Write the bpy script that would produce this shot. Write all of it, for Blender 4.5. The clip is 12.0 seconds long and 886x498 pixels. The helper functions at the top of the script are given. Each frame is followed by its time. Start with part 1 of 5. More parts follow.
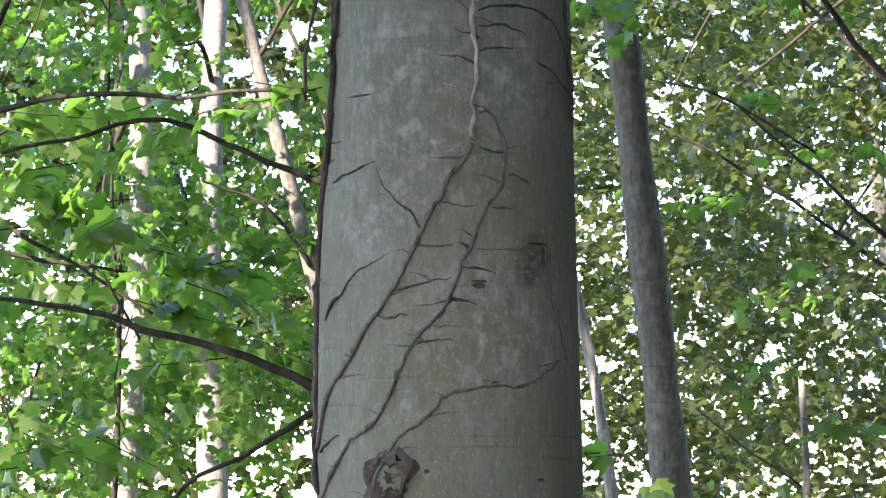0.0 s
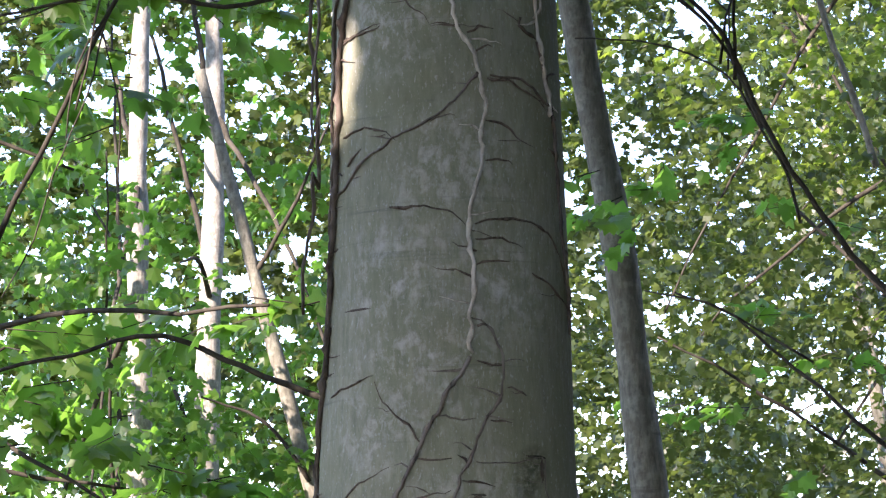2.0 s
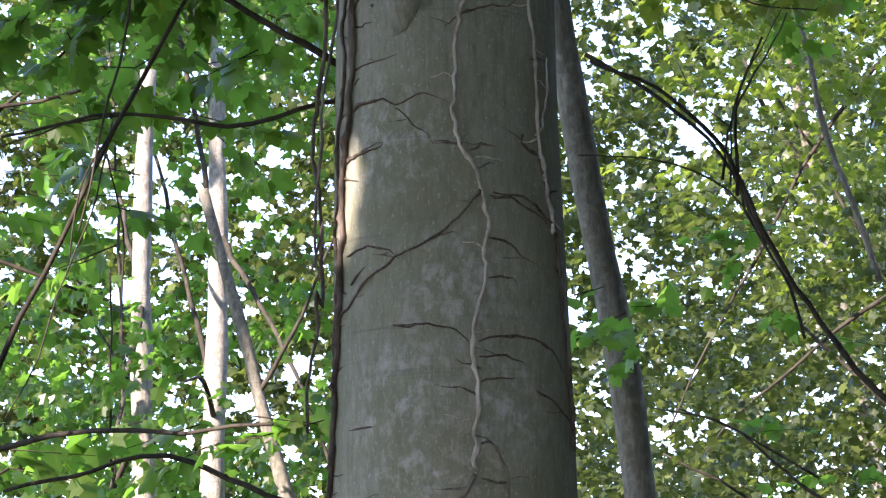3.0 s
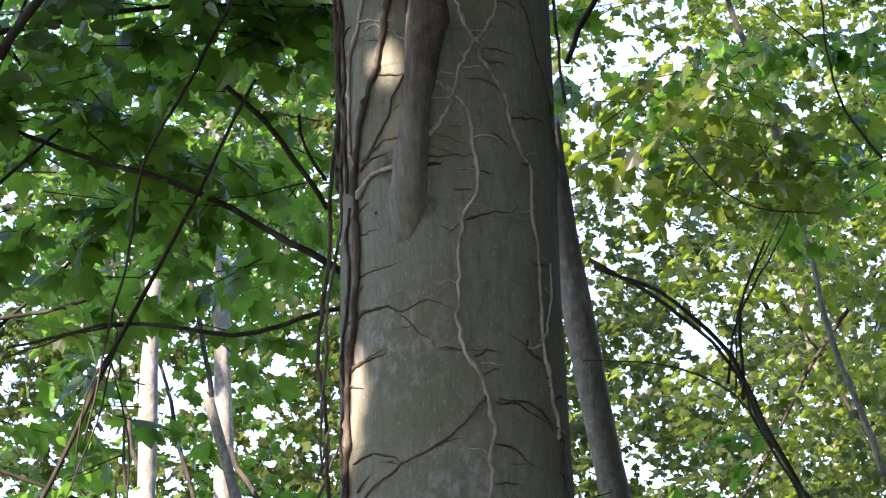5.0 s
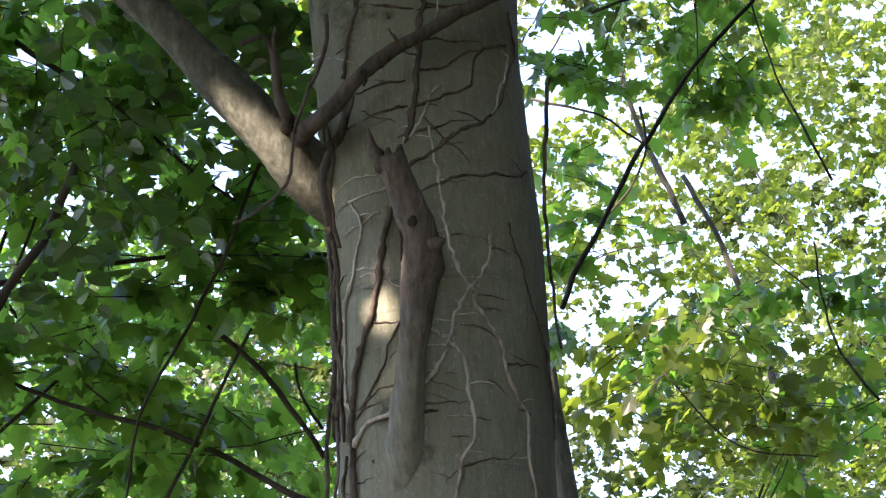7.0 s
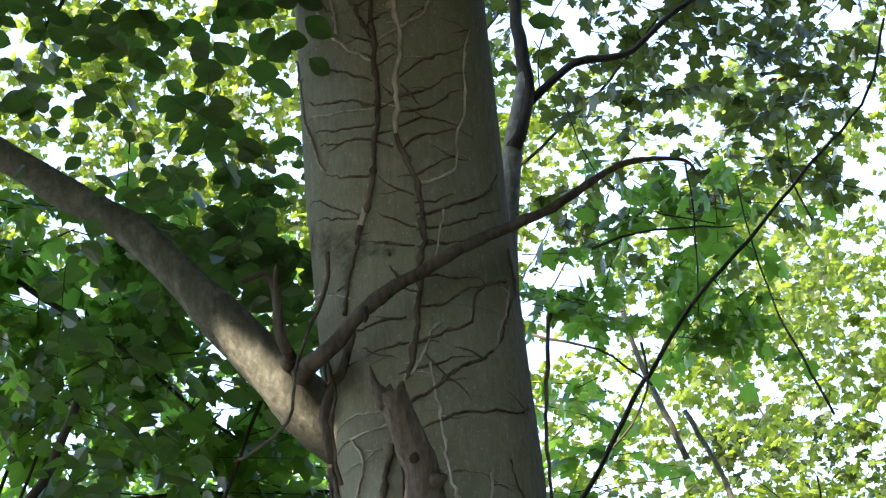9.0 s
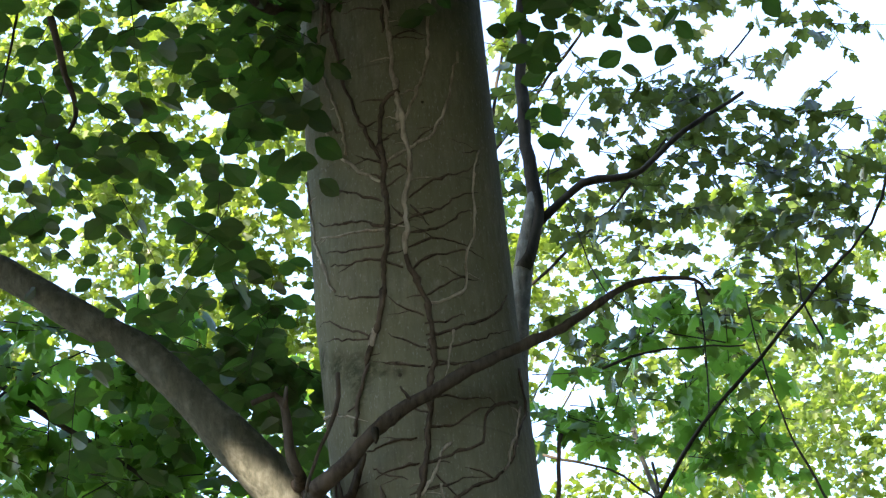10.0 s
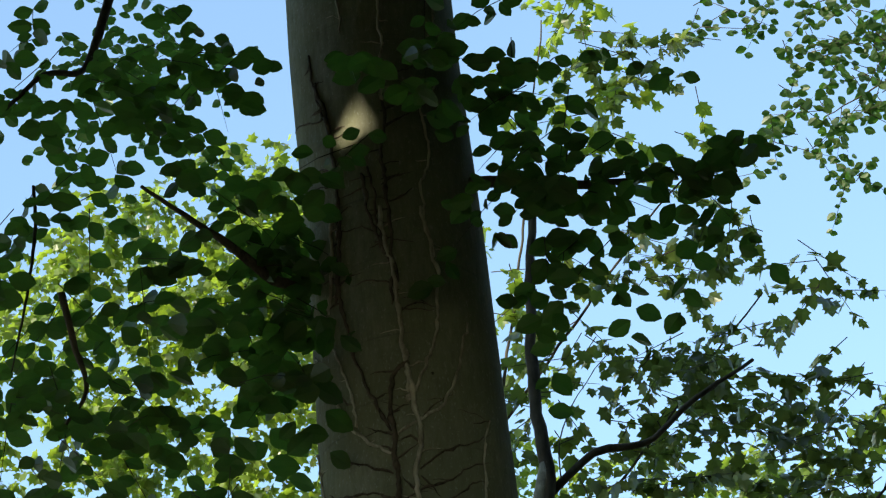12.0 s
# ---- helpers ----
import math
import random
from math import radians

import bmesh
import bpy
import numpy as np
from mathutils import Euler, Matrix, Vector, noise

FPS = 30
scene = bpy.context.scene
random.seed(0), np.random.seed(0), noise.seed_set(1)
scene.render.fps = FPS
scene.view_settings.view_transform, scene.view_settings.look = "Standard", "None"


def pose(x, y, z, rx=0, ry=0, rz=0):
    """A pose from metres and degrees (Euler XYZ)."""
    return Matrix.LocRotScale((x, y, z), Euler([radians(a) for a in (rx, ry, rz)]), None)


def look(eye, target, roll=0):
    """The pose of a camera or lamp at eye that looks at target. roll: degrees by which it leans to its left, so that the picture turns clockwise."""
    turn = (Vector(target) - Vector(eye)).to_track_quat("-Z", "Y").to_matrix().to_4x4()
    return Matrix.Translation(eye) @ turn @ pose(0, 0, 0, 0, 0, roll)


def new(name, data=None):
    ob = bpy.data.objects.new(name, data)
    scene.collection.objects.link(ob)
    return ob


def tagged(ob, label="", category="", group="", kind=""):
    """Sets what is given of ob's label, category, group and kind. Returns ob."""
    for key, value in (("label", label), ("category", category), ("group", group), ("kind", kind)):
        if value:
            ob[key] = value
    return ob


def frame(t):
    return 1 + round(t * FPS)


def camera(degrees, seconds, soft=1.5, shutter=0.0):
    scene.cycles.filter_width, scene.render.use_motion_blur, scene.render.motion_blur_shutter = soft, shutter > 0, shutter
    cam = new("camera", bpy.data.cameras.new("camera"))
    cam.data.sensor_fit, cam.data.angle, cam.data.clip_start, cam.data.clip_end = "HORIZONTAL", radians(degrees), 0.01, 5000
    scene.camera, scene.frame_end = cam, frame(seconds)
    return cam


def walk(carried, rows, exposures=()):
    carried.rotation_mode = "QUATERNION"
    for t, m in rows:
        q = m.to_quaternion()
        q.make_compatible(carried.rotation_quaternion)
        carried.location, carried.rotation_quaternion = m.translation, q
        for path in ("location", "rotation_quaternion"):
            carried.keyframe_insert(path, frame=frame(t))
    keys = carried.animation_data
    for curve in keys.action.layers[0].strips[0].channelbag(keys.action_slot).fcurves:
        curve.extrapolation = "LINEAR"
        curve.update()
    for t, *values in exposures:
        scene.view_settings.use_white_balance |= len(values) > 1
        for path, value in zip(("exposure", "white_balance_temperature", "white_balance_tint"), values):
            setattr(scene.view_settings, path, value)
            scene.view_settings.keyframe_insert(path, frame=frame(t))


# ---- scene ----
# A beech trunk in a sunny wood. The camera stands 7.3 m off and tilts up.
EYE = 1.6
cam = camera(17.15, 12.0, soft=1.25)
ROWS = [  # seconds, yaw, pitch, lean to the right
    (0.0, 0.000, 5.000, -0.000),
    (0.5, 0.025, 5.930, 0.127),
    (1.0, 0.089, 6.869, 0.265),
    (1.5, 0.049, 7.803, 0.382),
    (2.0, -0.059, 9.161, 0.529),
    (2.5, -0.064, 10.249, 0.702),
    (3.0, -0.015, 11.456, 0.897),
    (3.2, 0.006, 11.877, 0.906),
    (4.8, 0.037, 15.036, 1.370),
    (5.0, 0.001, 15.485, 1.457),
    (5.5, -0.045, 16.600, 1.617),
    (6.0, -0.062, 17.631, 1.799),
    (6.5, -0.142, 18.869, 2.043),
    (7.0, -0.237, 20.295, 2.220),
    (7.5, -0.306, 21.395, 2.342),
    (7.7, -0.334, 21.923, 2.464),
    (9.3, -0.437, 25.481, 2.698),
    (9.5, -0.443, 25.885, 2.788),
    (10.0, -0.321, 27.252, 2.815),
    (10.5, -0.285, 28.500, 2.935),
    (11.0, -0.319, 30.070, 3.124),
    (11.5, -0.364, 31.351, 3.310),
    (12.0, -0.425, 32.535, 3.561),
]
EXPOSURES = [(0.0, 3.15, 6750, 29), (3.0, 2.9, 6850, 31), (5.0, 2.8, 7050, 32), (7.5, 3.08, 7350, 28), (9.5, 3.16, 7350, 20), (10.5, 2.98, 7450, 19), (11.0, 2.5, 7700, 12), (12.0, 2.02, 7900, 2)]


def aim(yaw, pitch, lean):
    return pose(0, 0, EYE, 0, 0, yaw) @ pose(0, 0, 0, 90 + pitch) @ pose(0, 0, 0, 0, 0, -lean)


walk(cam, [(t, aim(yaw, pitch, lean)) for t, yaw, pitch, lean in ROWS], EXPOSURES)

# ---- light ----
SUN_WAY = Vector((-0.62, -0.64, 0.45)).normalized()  # towards the sun
world = bpy.data.worlds.new("sky")
world.use_nodes = True
scene.world = world
sky = world.node_tree.nodes.new("ShaderNodeTexSky")
sky.sky_type, sky.sun_disc = "NISHITA", False
sky.ozone_density, sky.dust_density = 3.5, 0.1
sky.sun_elevation = math.asin(SUN_WAY.z)
sky.sun_rotation = math.atan2(SUN_WAY.x, SUN_WAY.y)
background = world.node_tree.nodes["Background"]
background.inputs["Strength"].default_value = 0.12
world.node_tree.links.new(sky.outputs[0], background.inputs["Color"])
sun = new("sun", bpy.data.lights.new("sun", "SUN"))
sun.data.energy, sun.data.angle, sun.data.color = 3.1, radians(0.53), (1.0, 0.95, 0.86)
sun.matrix_world = look(SUN_WAY * 60, (0, 0, 0))

# ---- materials ----


def material(name, rough=0.8, spec=0.3):
    mat = bpy.data.materials.new(name)
    mat.use_nodes = True
    shader = mat.node_tree.nodes["Principled BSDF"]
    shader.inputs["Roughness"].default_value = rough
    shader.inputs["Specular IOR Level"].default_value = spec
    return mat, mat.node_tree, shader


def node(tree, kind, **values):
    made = tree.nodes.new(kind)
    for key, value in values.items():
        made.inputs[key.replace("_", " ")].default_value = value
    return made


def ramp(tree, source, stops):
    made = tree.nodes.new("ShaderNodeValToRGB")
    band = made.color_ramp
    while len(band.elements) < len(stops):
        band.elements.new(0.5)
    for element, (at, colour) in zip(band.elements, stops):
        element.position, element.color = at, (*colour, 1)
    tree.links.new(source, made.inputs[0])
    return made.outputs[0]


def mixed(tree, factor, a, b, blend="MIX"):
    made = tree.nodes.new("ShaderNodeMix")
    made.data_type, made.blend_type = "RGBA", blend
    for socket, value in ((made.inputs[0], factor), (made.inputs[6], a), (made.inputs[7], b)):
        if isinstance(value, (int, float)):
            socket.default_value = value
        elif isinstance(value, tuple):
            socket.default_value = (*value, 1)
        else:
            tree.links.new(value, socket)
    return made.outputs[2]


def textured(tree, scale, stretch=(1, 1, 1), detail=4, rough=0.6, distortion=0.0):
    place = tree.nodes.new("ShaderNodeTexCoord")
    mapping = node(tree, "ShaderNodeMapping", Scale=stretch)
    grain = node(tree, "ShaderNodeTexNoise", Scale=scale, Detail=detail, Roughness=rough, Distortion=distortion)
    tree.links.new(place.outputs["Object"], mapping.inputs[0])
    tree.links.new(mapping.outputs[0], grain.inputs["Vector"])
    return grain.outputs[0]


def bumped(tree, shader, height, strength, distance):
    made = node(tree, "ShaderNodeBump", Strength=strength, Distance=distance)
    tree.links.new(height, made.inputs["Height"])
    tree.links.new(made.outputs[0], shader.inputs["Normal"])


def wood_material(name, dark, light, scale=30, bump=0.6, moss=None):
    mat, tree, shader = material(name, 0.9, 0.06)
    grain = textured(tree, scale, (1, 1, 0.3), 5, 0.65)
    blotch = textured(tree, scale * 0.18, (1, 1, 0.5), 3)
    colour = ramp(tree, grain, [(0.3, dark), (0.7, light)])
    colour = mixed(tree, ramp(tree, blotch, [(0.45, (0, 0, 0)), (0.65, (0.6, 0.6, 0.6))]), colour, moss or tuple(1.25 * c for c in light))
    tree.links.new(colour, shader.inputs["Base Color"])
    bumped(tree, shader, grain, bump, 0.004)
    return mat


def leaf_material(name, stops, through_colour, share=0.45, rough=0.45):
    """Leaves: a glossy upper side and light that comes through."""
    mat, tree, shader = material(name, rough, 0.4)
    own = tree.nodes.new("ShaderNodeNewGeometry").outputs["Random Per Island"]
    colour = ramp(tree, own, stops)
    colour = mixed(tree, ramp(tree, textured(tree, 14, detail=3), [(0.35, (0, 0, 0)), (0.75, (0.45, 0.45, 0.45))]), colour, (0.08, 0.10, 0.02))
    tree.links.new(colour, shader.inputs["Base Color"])
    glow = tree.nodes.new("ShaderNodeBsdfTranslucent")
    tree.links.new(mixed(tree, 0.6, colour, through_colour), glow.inputs["Color"])
    both = tree.nodes.new("ShaderNodeMixShader")
    both.inputs[0].default_value = share
    tree.links.new(shader.outputs[0], both.inputs[1])
    tree.links.new(glow.outputs[0], both.inputs[2])
    tree.links.new(both.outputs[0], tree.nodes["Material Output"].inputs["Surface"])
    return mat


PALE_SPOTS = [((-0.094, 7.030, 2.655), 0.13), ((-0.026, 7.020, 2.468), 0.14), ((-0.162, 7.050, 2.314), 0.10), ((0.030, 7.020, 2.926), 0.12), ((-0.089, 7.000, 1.822), 0.05), ((0.138, 7.040, 2.629), 0.10), ((0.102, 7.000, 2.024), 0.16), ((-0.122, 7.040, 3.326), 0.12)]


DARK_SPOTS = [((-0.3, 7.234, 4.993), 0.03), ((-0.259, 7.147, 4.944), 0.035), ((-0.211, 7.095, 4.908), 0.04), ((-0.169, 7.065, 4.887), 0.025), ((-0.197, 7.086, 4.86), 0.03), ((-0.202, 7.093, 4.807), 0.02), ((-0.133, 7.047, 4.875), 0.014), ((-0.093, 7.033, 4.864), 0.014), ((0.219, 7.058, 2.205), 0.035), ((0.206, 7.046, 2.163), 0.03), ((-0.092, 6.99, 1.675), 0.03), ((-0.037, 7.021, 3.66), 0.02), ((-0.128, 7.057, 3.776), 0.03), ((-0.087, 7.035, 3.628), 0.025)]  # moss ledge near z 4.9, painted shade just below it, other dark spots


def beech_bark():
    mat, tree, shader = material("beech_bark", 0.9, 0.02)
    streak = textured(tree, 60, (1, 1, 0.22), 6, 0.7)
    cloud = textured(tree, 4.0, (1, 1, 0.6), 5, 0.65)
    wear = textured(tree, 40, (1, 1, 0.35), 5, 0.7)
    colour = ramp(tree, streak, [(0.28, (0.122, 0.126, 0.086)), (0.52, (0.183, 0.187, 0.131)), (0.75, (0.256, 0.257, 0.190))])
    colour = mixed(tree, ramp(tree, wear, [(0.40, (0, 0, 0)), (0.62, (0.4, 0.4, 0.4))]), colour, (0.235, 0.228, 0.195))
    colour = mixed(tree, ramp(tree, cloud, [(0.42, (0, 0, 0)), (0.60, (0.65, 0.65, 0.65))]), colour, (0.145, 0.148, 0.092))
    place = tree.nodes.new("ShaderNodeNewGeometry").outputs["Position"]
    near = None
    for spot, wide in PALE_SPOTS:
        far = tree.nodes.new("ShaderNodeVectorMath")
        far.operation = "DISTANCE"
        tree.links.new(place, far.inputs[0])
        far.inputs[1].default_value = spot
        fall = ramp(tree, far.outputs["Value"], [(0.0, (1, 1, 1)), (wide, (0.55, 0.55, 0.55)), (wide * 1.7, (0, 0, 0))])
        near = fall if near is None else mixed(tree, 1.0, near, fall, "LIGHTEN")
    patch = textured(tree, 30, (1, 1, 0.75), 7, 0.68, 0.3)
    area = textured(tree, 1.9, (1, 1, 0.9), 2)
    spread = mixed(tree, 1.0, near, ramp(tree, area, [(0.58, (0, 0, 0)), (0.70, (0.5, 0.5, 0.5))]), "LIGHTEN")
    lichen = mixed(tree, 1.0, ramp(tree, patch, [(0.48, (0, 0, 0)), (0.66, (0.62, 0.62, 0.62))]), spread, "MULTIPLY")
    colour = mixed(tree, lichen, colour, (0.44, 0.43, 0.41))
    rings = textured(tree, 6, (0.3, 0.3, 7), 4, 0.6, 0.8)
    colour = mixed(tree, ramp(tree, rings, [(0.62, (0, 0, 0)), (0.74, (0.45, 0.45, 0.45))]), colour, (0.07, 0.072, 0.06))
    specks = textured(tree, 150, (1, 1, 0.5), 2)
    colour = mixed(tree, ramp(tree, specks, [(0.60, (0, 0, 0)), (0.72, (0.55, 0.55, 0.55))]), colour, (0.34, 0.335, 0.315))
    # dark spots: moss, and shade painted into the bark below the moss ledge
    darkening = None
    for spot, wide in DARK_SPOTS:
        far = tree.nodes.new("ShaderNodeVectorMath")
        far.operation = "DISTANCE"
        tree.links.new(place, far.inputs[0])
        far.inputs[1].default_value = spot
        fall = ramp(tree, far.outputs["Value"], [(0.0, (1, 1, 1)), (wide, (0.6, 0.6, 0.6)), (wide * 1.8, (0, 0, 0))])
        darkening = fall if darkening is None else mixed(tree, 1.0, darkening, fall, "LIGHTEN")
    darkening = mixed(tree, 1.0, darkening, ramp(tree, textured(tree, 45, (1, 1, 1.6), 5, 0.65), [(0.36, (0.15, 0.15, 0.15)), (0.56, (0.9, 0.9, 0.9))]), "MULTIPLY")
    colour = mixed(tree, darkening, colour, (0.042, 0.050, 0.030))
    tree.links.new(colour, shader.inputs["Base Color"])
    height = mixed(tree, 0.5, streak, mixed(tree, 0.5, rings, wear))
    bumped(tree, shader, height, 0.7, 0.006)
    return mat


BEECH = beech_bark()
VINE = wood_material("vine_bark", (0.046, 0.039, 0.032), (0.185, 0.16, 0.134), 60, 0.8)
VINE_PALE = wood_material("pale_vine_bark", (0.15, 0.13, 0.102), (0.48, 0.435, 0.36), 80, 1.0)
VINE_DARK = wood_material("dark_vine_bark", (0.03, 0.023, 0.018), (0.13, 0.104, 0.084), 60, 0.9)
DEAD = wood_material("dead_wood", (0.032, 0.025, 0.02), (0.11, 0.09, 0.072), 60, 1.0, (0.13, 0.11, 0.09))

VINE_MID = wood_material("brown_vine_bark", (0.026, 0.020, 0.015), (0.13, 0.105, 0.083), 70, 1.0)


def mottled_bark(name, dark, light, lichen):
    """Grey-brown bark with pale lichen blotches and cross marks."""
    mat, tree, shader = material(name, 0.9, 0.05)
    grain = textured(tree, 55, (1, 1, 0.25), 6, 0.7)
    blotch = textured(tree, 11, (1, 1, 0.55), 5, 0.65, 0.4)
    spots = textured(tree, 28, (1, 1, 0.8), 4, 0.6)
    rings = textured(tree, 5, (0.4, 0.4, 6), 3, 0.6, 0.6)
    colour = ramp(tree, grain, [(0.3, dark), (0.7, light)])
    colour = mixed(tree, ramp(tree, blotch, [(0.40, (0, 0, 0)), (0.65, (0.55, 0.55, 0.55))]), colour, tuple(0.5 * c for c in light))
    colour = mixed(tree, ramp(tree, spots, [(0.50, (0, 0, 0)), (0.70, (0.5, 0.5, 0.5))]), colour, lichen)
    colour = mixed(tree, ramp(tree, rings, [(0.62, (0, 0, 0)), (0.72, (0.6, 0.6, 0.6))]), colour, dark)
    tree.links.new(colour, shader.inputs["Base Color"])
    bumped(tree, shader, mixed(tree, 0.5, grain, spots), 0.9, 0.008)
    return mat


PALE_BARK = mottled_bark("pale_maple_bark", (0.11, 0.103, 0.084), (0.36, 0.34, 0.285), (0.50, 0.48, 0.42))
MAPLE_BARK = mottled_bark("maple_bark", (0.075, 0.07, 0.052), (0.215, 0.204, 0.158), (0.30, 0.29, 0.235))
LIMB_BARK = mottled_bark("limb_bark", (0.048, 0.050, 0.037), (0.145, 0.148, 0.112), (0.205, 0.208, 0.165))


def stub_material():
    """Grey bark near the trunk that gives way to bare brown wood further up."""
    mat, tree, shader = material("stub_wood", 0.85, 0.25)
    grain = textured(tree, 60, (1, 1, 0.25), 6, 0.7)
    bark = ramp(tree, grain, [(0.3, (0.115, 0.113, 0.080)), (0.7, (0.25, 0.246, 0.19))])
    wood = ramp(tree, grain, [(0.3, (0.055, 0.043, 0.032)), (0.7, (0.175, 0.14, 0.112))])
    height = tree.nodes.new("ShaderNodeSeparateXYZ")
    tree.links.new(tree.nodes.new("ShaderNodeNewGeometry").outputs["Position"], height.inputs[0])
    share = node(tree, "ShaderNodeMapRange", From_Min=3.72, From_Max=4.10)
    tree.links.new(height.outputs["Z"], share.inputs["Value"])
    blur = textured(tree, 16, (1, 1, 0.5), 4)
    edge = ramp(tree, mixed(tree, 0.45, share.outputs[0], blur), [(0.36, (0, 0, 0)), (0.62, (1, 1, 1))])
    tree.links.new(mixed(tree, edge, bark, wood), shader.inputs["Base Color"])
    bumped(tree, shader, grain, 1.0, 0.006)
    return mat


STUB = stub_material()
TWIG = wood_material("twig_bark", (0.02, 0.018, 0.014), (0.062, 0.055, 0.042), 40, 0.6)
LITTER = wood_material("leaf_litter", (0.024, 0.024, 0.015), (0.072, 0.066, 0.038), 9, 1.0)
GREEN = leaf_material("maple_leaf", [(0.0, (0.012, 0.036, 0.012)), (0.5, (0.026, 0.060, 0.016)), (1.0, (0.062, 0.102, 0.022))], (0.26, 0.62, 0.06), 0.54, 0.28)
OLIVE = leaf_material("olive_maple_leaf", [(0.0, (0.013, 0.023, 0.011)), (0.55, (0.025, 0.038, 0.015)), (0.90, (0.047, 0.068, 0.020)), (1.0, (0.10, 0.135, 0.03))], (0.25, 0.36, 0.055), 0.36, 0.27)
# lighter, yellower copy of the maple leaf; sunlight is put into its colour
SUNLIT_LEAF = leaf_material("sunlit_maple_leaf", [(0.0, (0.014, 0.022, 0.012)), (0.5, (0.028, 0.040, 0.016)), (0.6, (0.068, 0.102, 0.021)), (0.97, (0.112, 0.165, 0.026)), (1.0, (0.14, 0.20, 0.028))], (0.40, 0.58, 0.05), 0.48, 0.30)
BEECH_LEAF = leaf_material("beech_leaf", [(0.0, (0.010, 0.028, 0.013)), (0.6, (0.018, 0.044, 0.016)), (1.0, (0.036, 0.064, 0.018))], (0.11, 0.31, 0.03), 0.34, 0.45)

# ---- mesh helpers ----


def mesh_object(name, verts, faces, mat, parent=None, label="", smooth=True):
    data = bpy.data.meshes.new(name)
    data.from_pydata(verts if isinstance(verts, list) else verts.tolist(), [], faces if isinstance(faces, list) else faces.tolist())
    data.materials.append(mat)
    if smooth:
        data.polygons.foreach_set("use_smooth", [True] * len(data.polygons))
    data.update()
    ob = new(name, data)
    if parent:
        ob.parent = parent
    return tagged(ob, label)


def thing(name, place, label, category, group="", kind=""):
    ob = new(name)
    ob.location = place
    ob.empty_display_size = 0.1
    return tagged(ob, label, category, group, kind)


def smooth_path(points, step):
    """Points of a Catmull-Rom curve, about a step apart."""
    p = np.array(points, float)
    p = np.vstack([2 * p[0] - p[1], p, 2 * p[-1] - p[-2]])
    out = []
    for i in range(1, len(p) - 2):
        n = max(2, int(np.linalg.norm(p[i + 1] - p[i]) / step))
        for u in np.arange(n) / n:
            a, b, c, d = p[i - 1:i + 3]
            out.append(0.5 * (2 * b + (c - a) * u + (2 * a - 5 * b + 4 * c - d) * u * u + (3 * b - a - 3 * c + d) * u ** 3))
    out.append(p[-2])
    return np.array(out)


def tube_mesh(path, radii, sides=8, rough=0.0, rng=None, ridge=0.0):
    """Vertices and faces of a round stem along a path, closed at both ends."""
    path, radii = np.array(path), np.array(radii)
    along = np.gradient(path, axis=0)
    along /= np.linalg.norm(along, axis=1)[:, None] + 1e-9
    side = np.cross(along[0], (0.3, 0.2, 0.9))
    if np.linalg.norm(side) < 0.1:
        side = np.cross(along[0], (1.0, 0.0, 0.0))
    verts = []
    turn = np.arange(sides) * 2 * np.pi / sides
    for k in range(len(path)):
        side = side - along[k] * np.dot(side, along[k])
        side /= np.linalg.norm(side) + 1e-9
        other = np.cross(along[k], side)
        r = radii[k] * (1 + (rng.normal(0, rough, sides) if rough else 0))
        if ridge:
            r = r * (1 + ridge * np.sin(3 * turn + 0.05 * k) + 0.6 * ridge * np.sin(7 * turn - 0.09 * k + 1) + ridge * 0.5 * math.sin(0.5 * k))
        verts.append(path[k] + (np.cos(turn) * r)[:, None] * side + (np.sin(turn) * r)[:, None] * other)
    verts = np.vstack(verts)
    faces = []
    for k in range(len(path) - 1):
        for s in range(sides):
            q = (s + 1) % sides
            faces.append((k * sides + s, k * sides + q, (k + 1) * sides + q, (k + 1) * sides + s))
    faces.append(tuple(range(sides))[::-1])
    faces.append(tuple((len(path) - 1) * sides + s for s in range(sides)))
    return verts, faces


def joined(pieces):
    verts, faces, base = [], [], 0
    for v, f in pieces:
        verts.append(v)
        faces.extend(tuple(i + base for i in face) for face in f)
        base += len(v)
    return np.vstack(verts), faces


# ---- leaves ----


def maple_shape():
    """A five-lobed leaf one unit long, as a fan round its heart, a little folded."""
    rim = [(0.0, 0.0), (-0.24, -0.08), (-0.34, 0.08), (-0.54, 0.23), (-0.37, 0.37), (-0.52, 0.67), (-0.25, 0.63), (-0.17, 0.80), (0.0, 1.0)]
    rim += [(-x, y) for x, y in rim[-2:0:-1]]
    verts = [(0.0, 0.30, 0.03)] + [(x, y, -0.25 * abs(x) ** 1.5 - 0.10 * max(y - 0.4, 0)) for x, y in rim]
    n = len(rim)
    return np.array(verts), np.array([(0, 1 + (i + 1) % n, 1 + i) for i in range(n)])


def maple_small():
    rim = [(0.0, 0.0), (-0.5, 0.13), (-0.33, 0.36), (-0.46, 0.68), (-0.17, 0.67), (0.0, 1.0), (0.17, 0.67), (0.46, 0.68), (0.33, 0.36), (0.5, 0.13)]
    verts = [(x, y, -0.2 * abs(x)) for x, y in rim]
    return np.array(verts), np.array([(0, 2, 1), (0, 4, 2), (2, 4, 3), (0, 6, 4), (4, 6, 5), (0, 8, 6), (6, 8, 7), (0, 9, 8)])


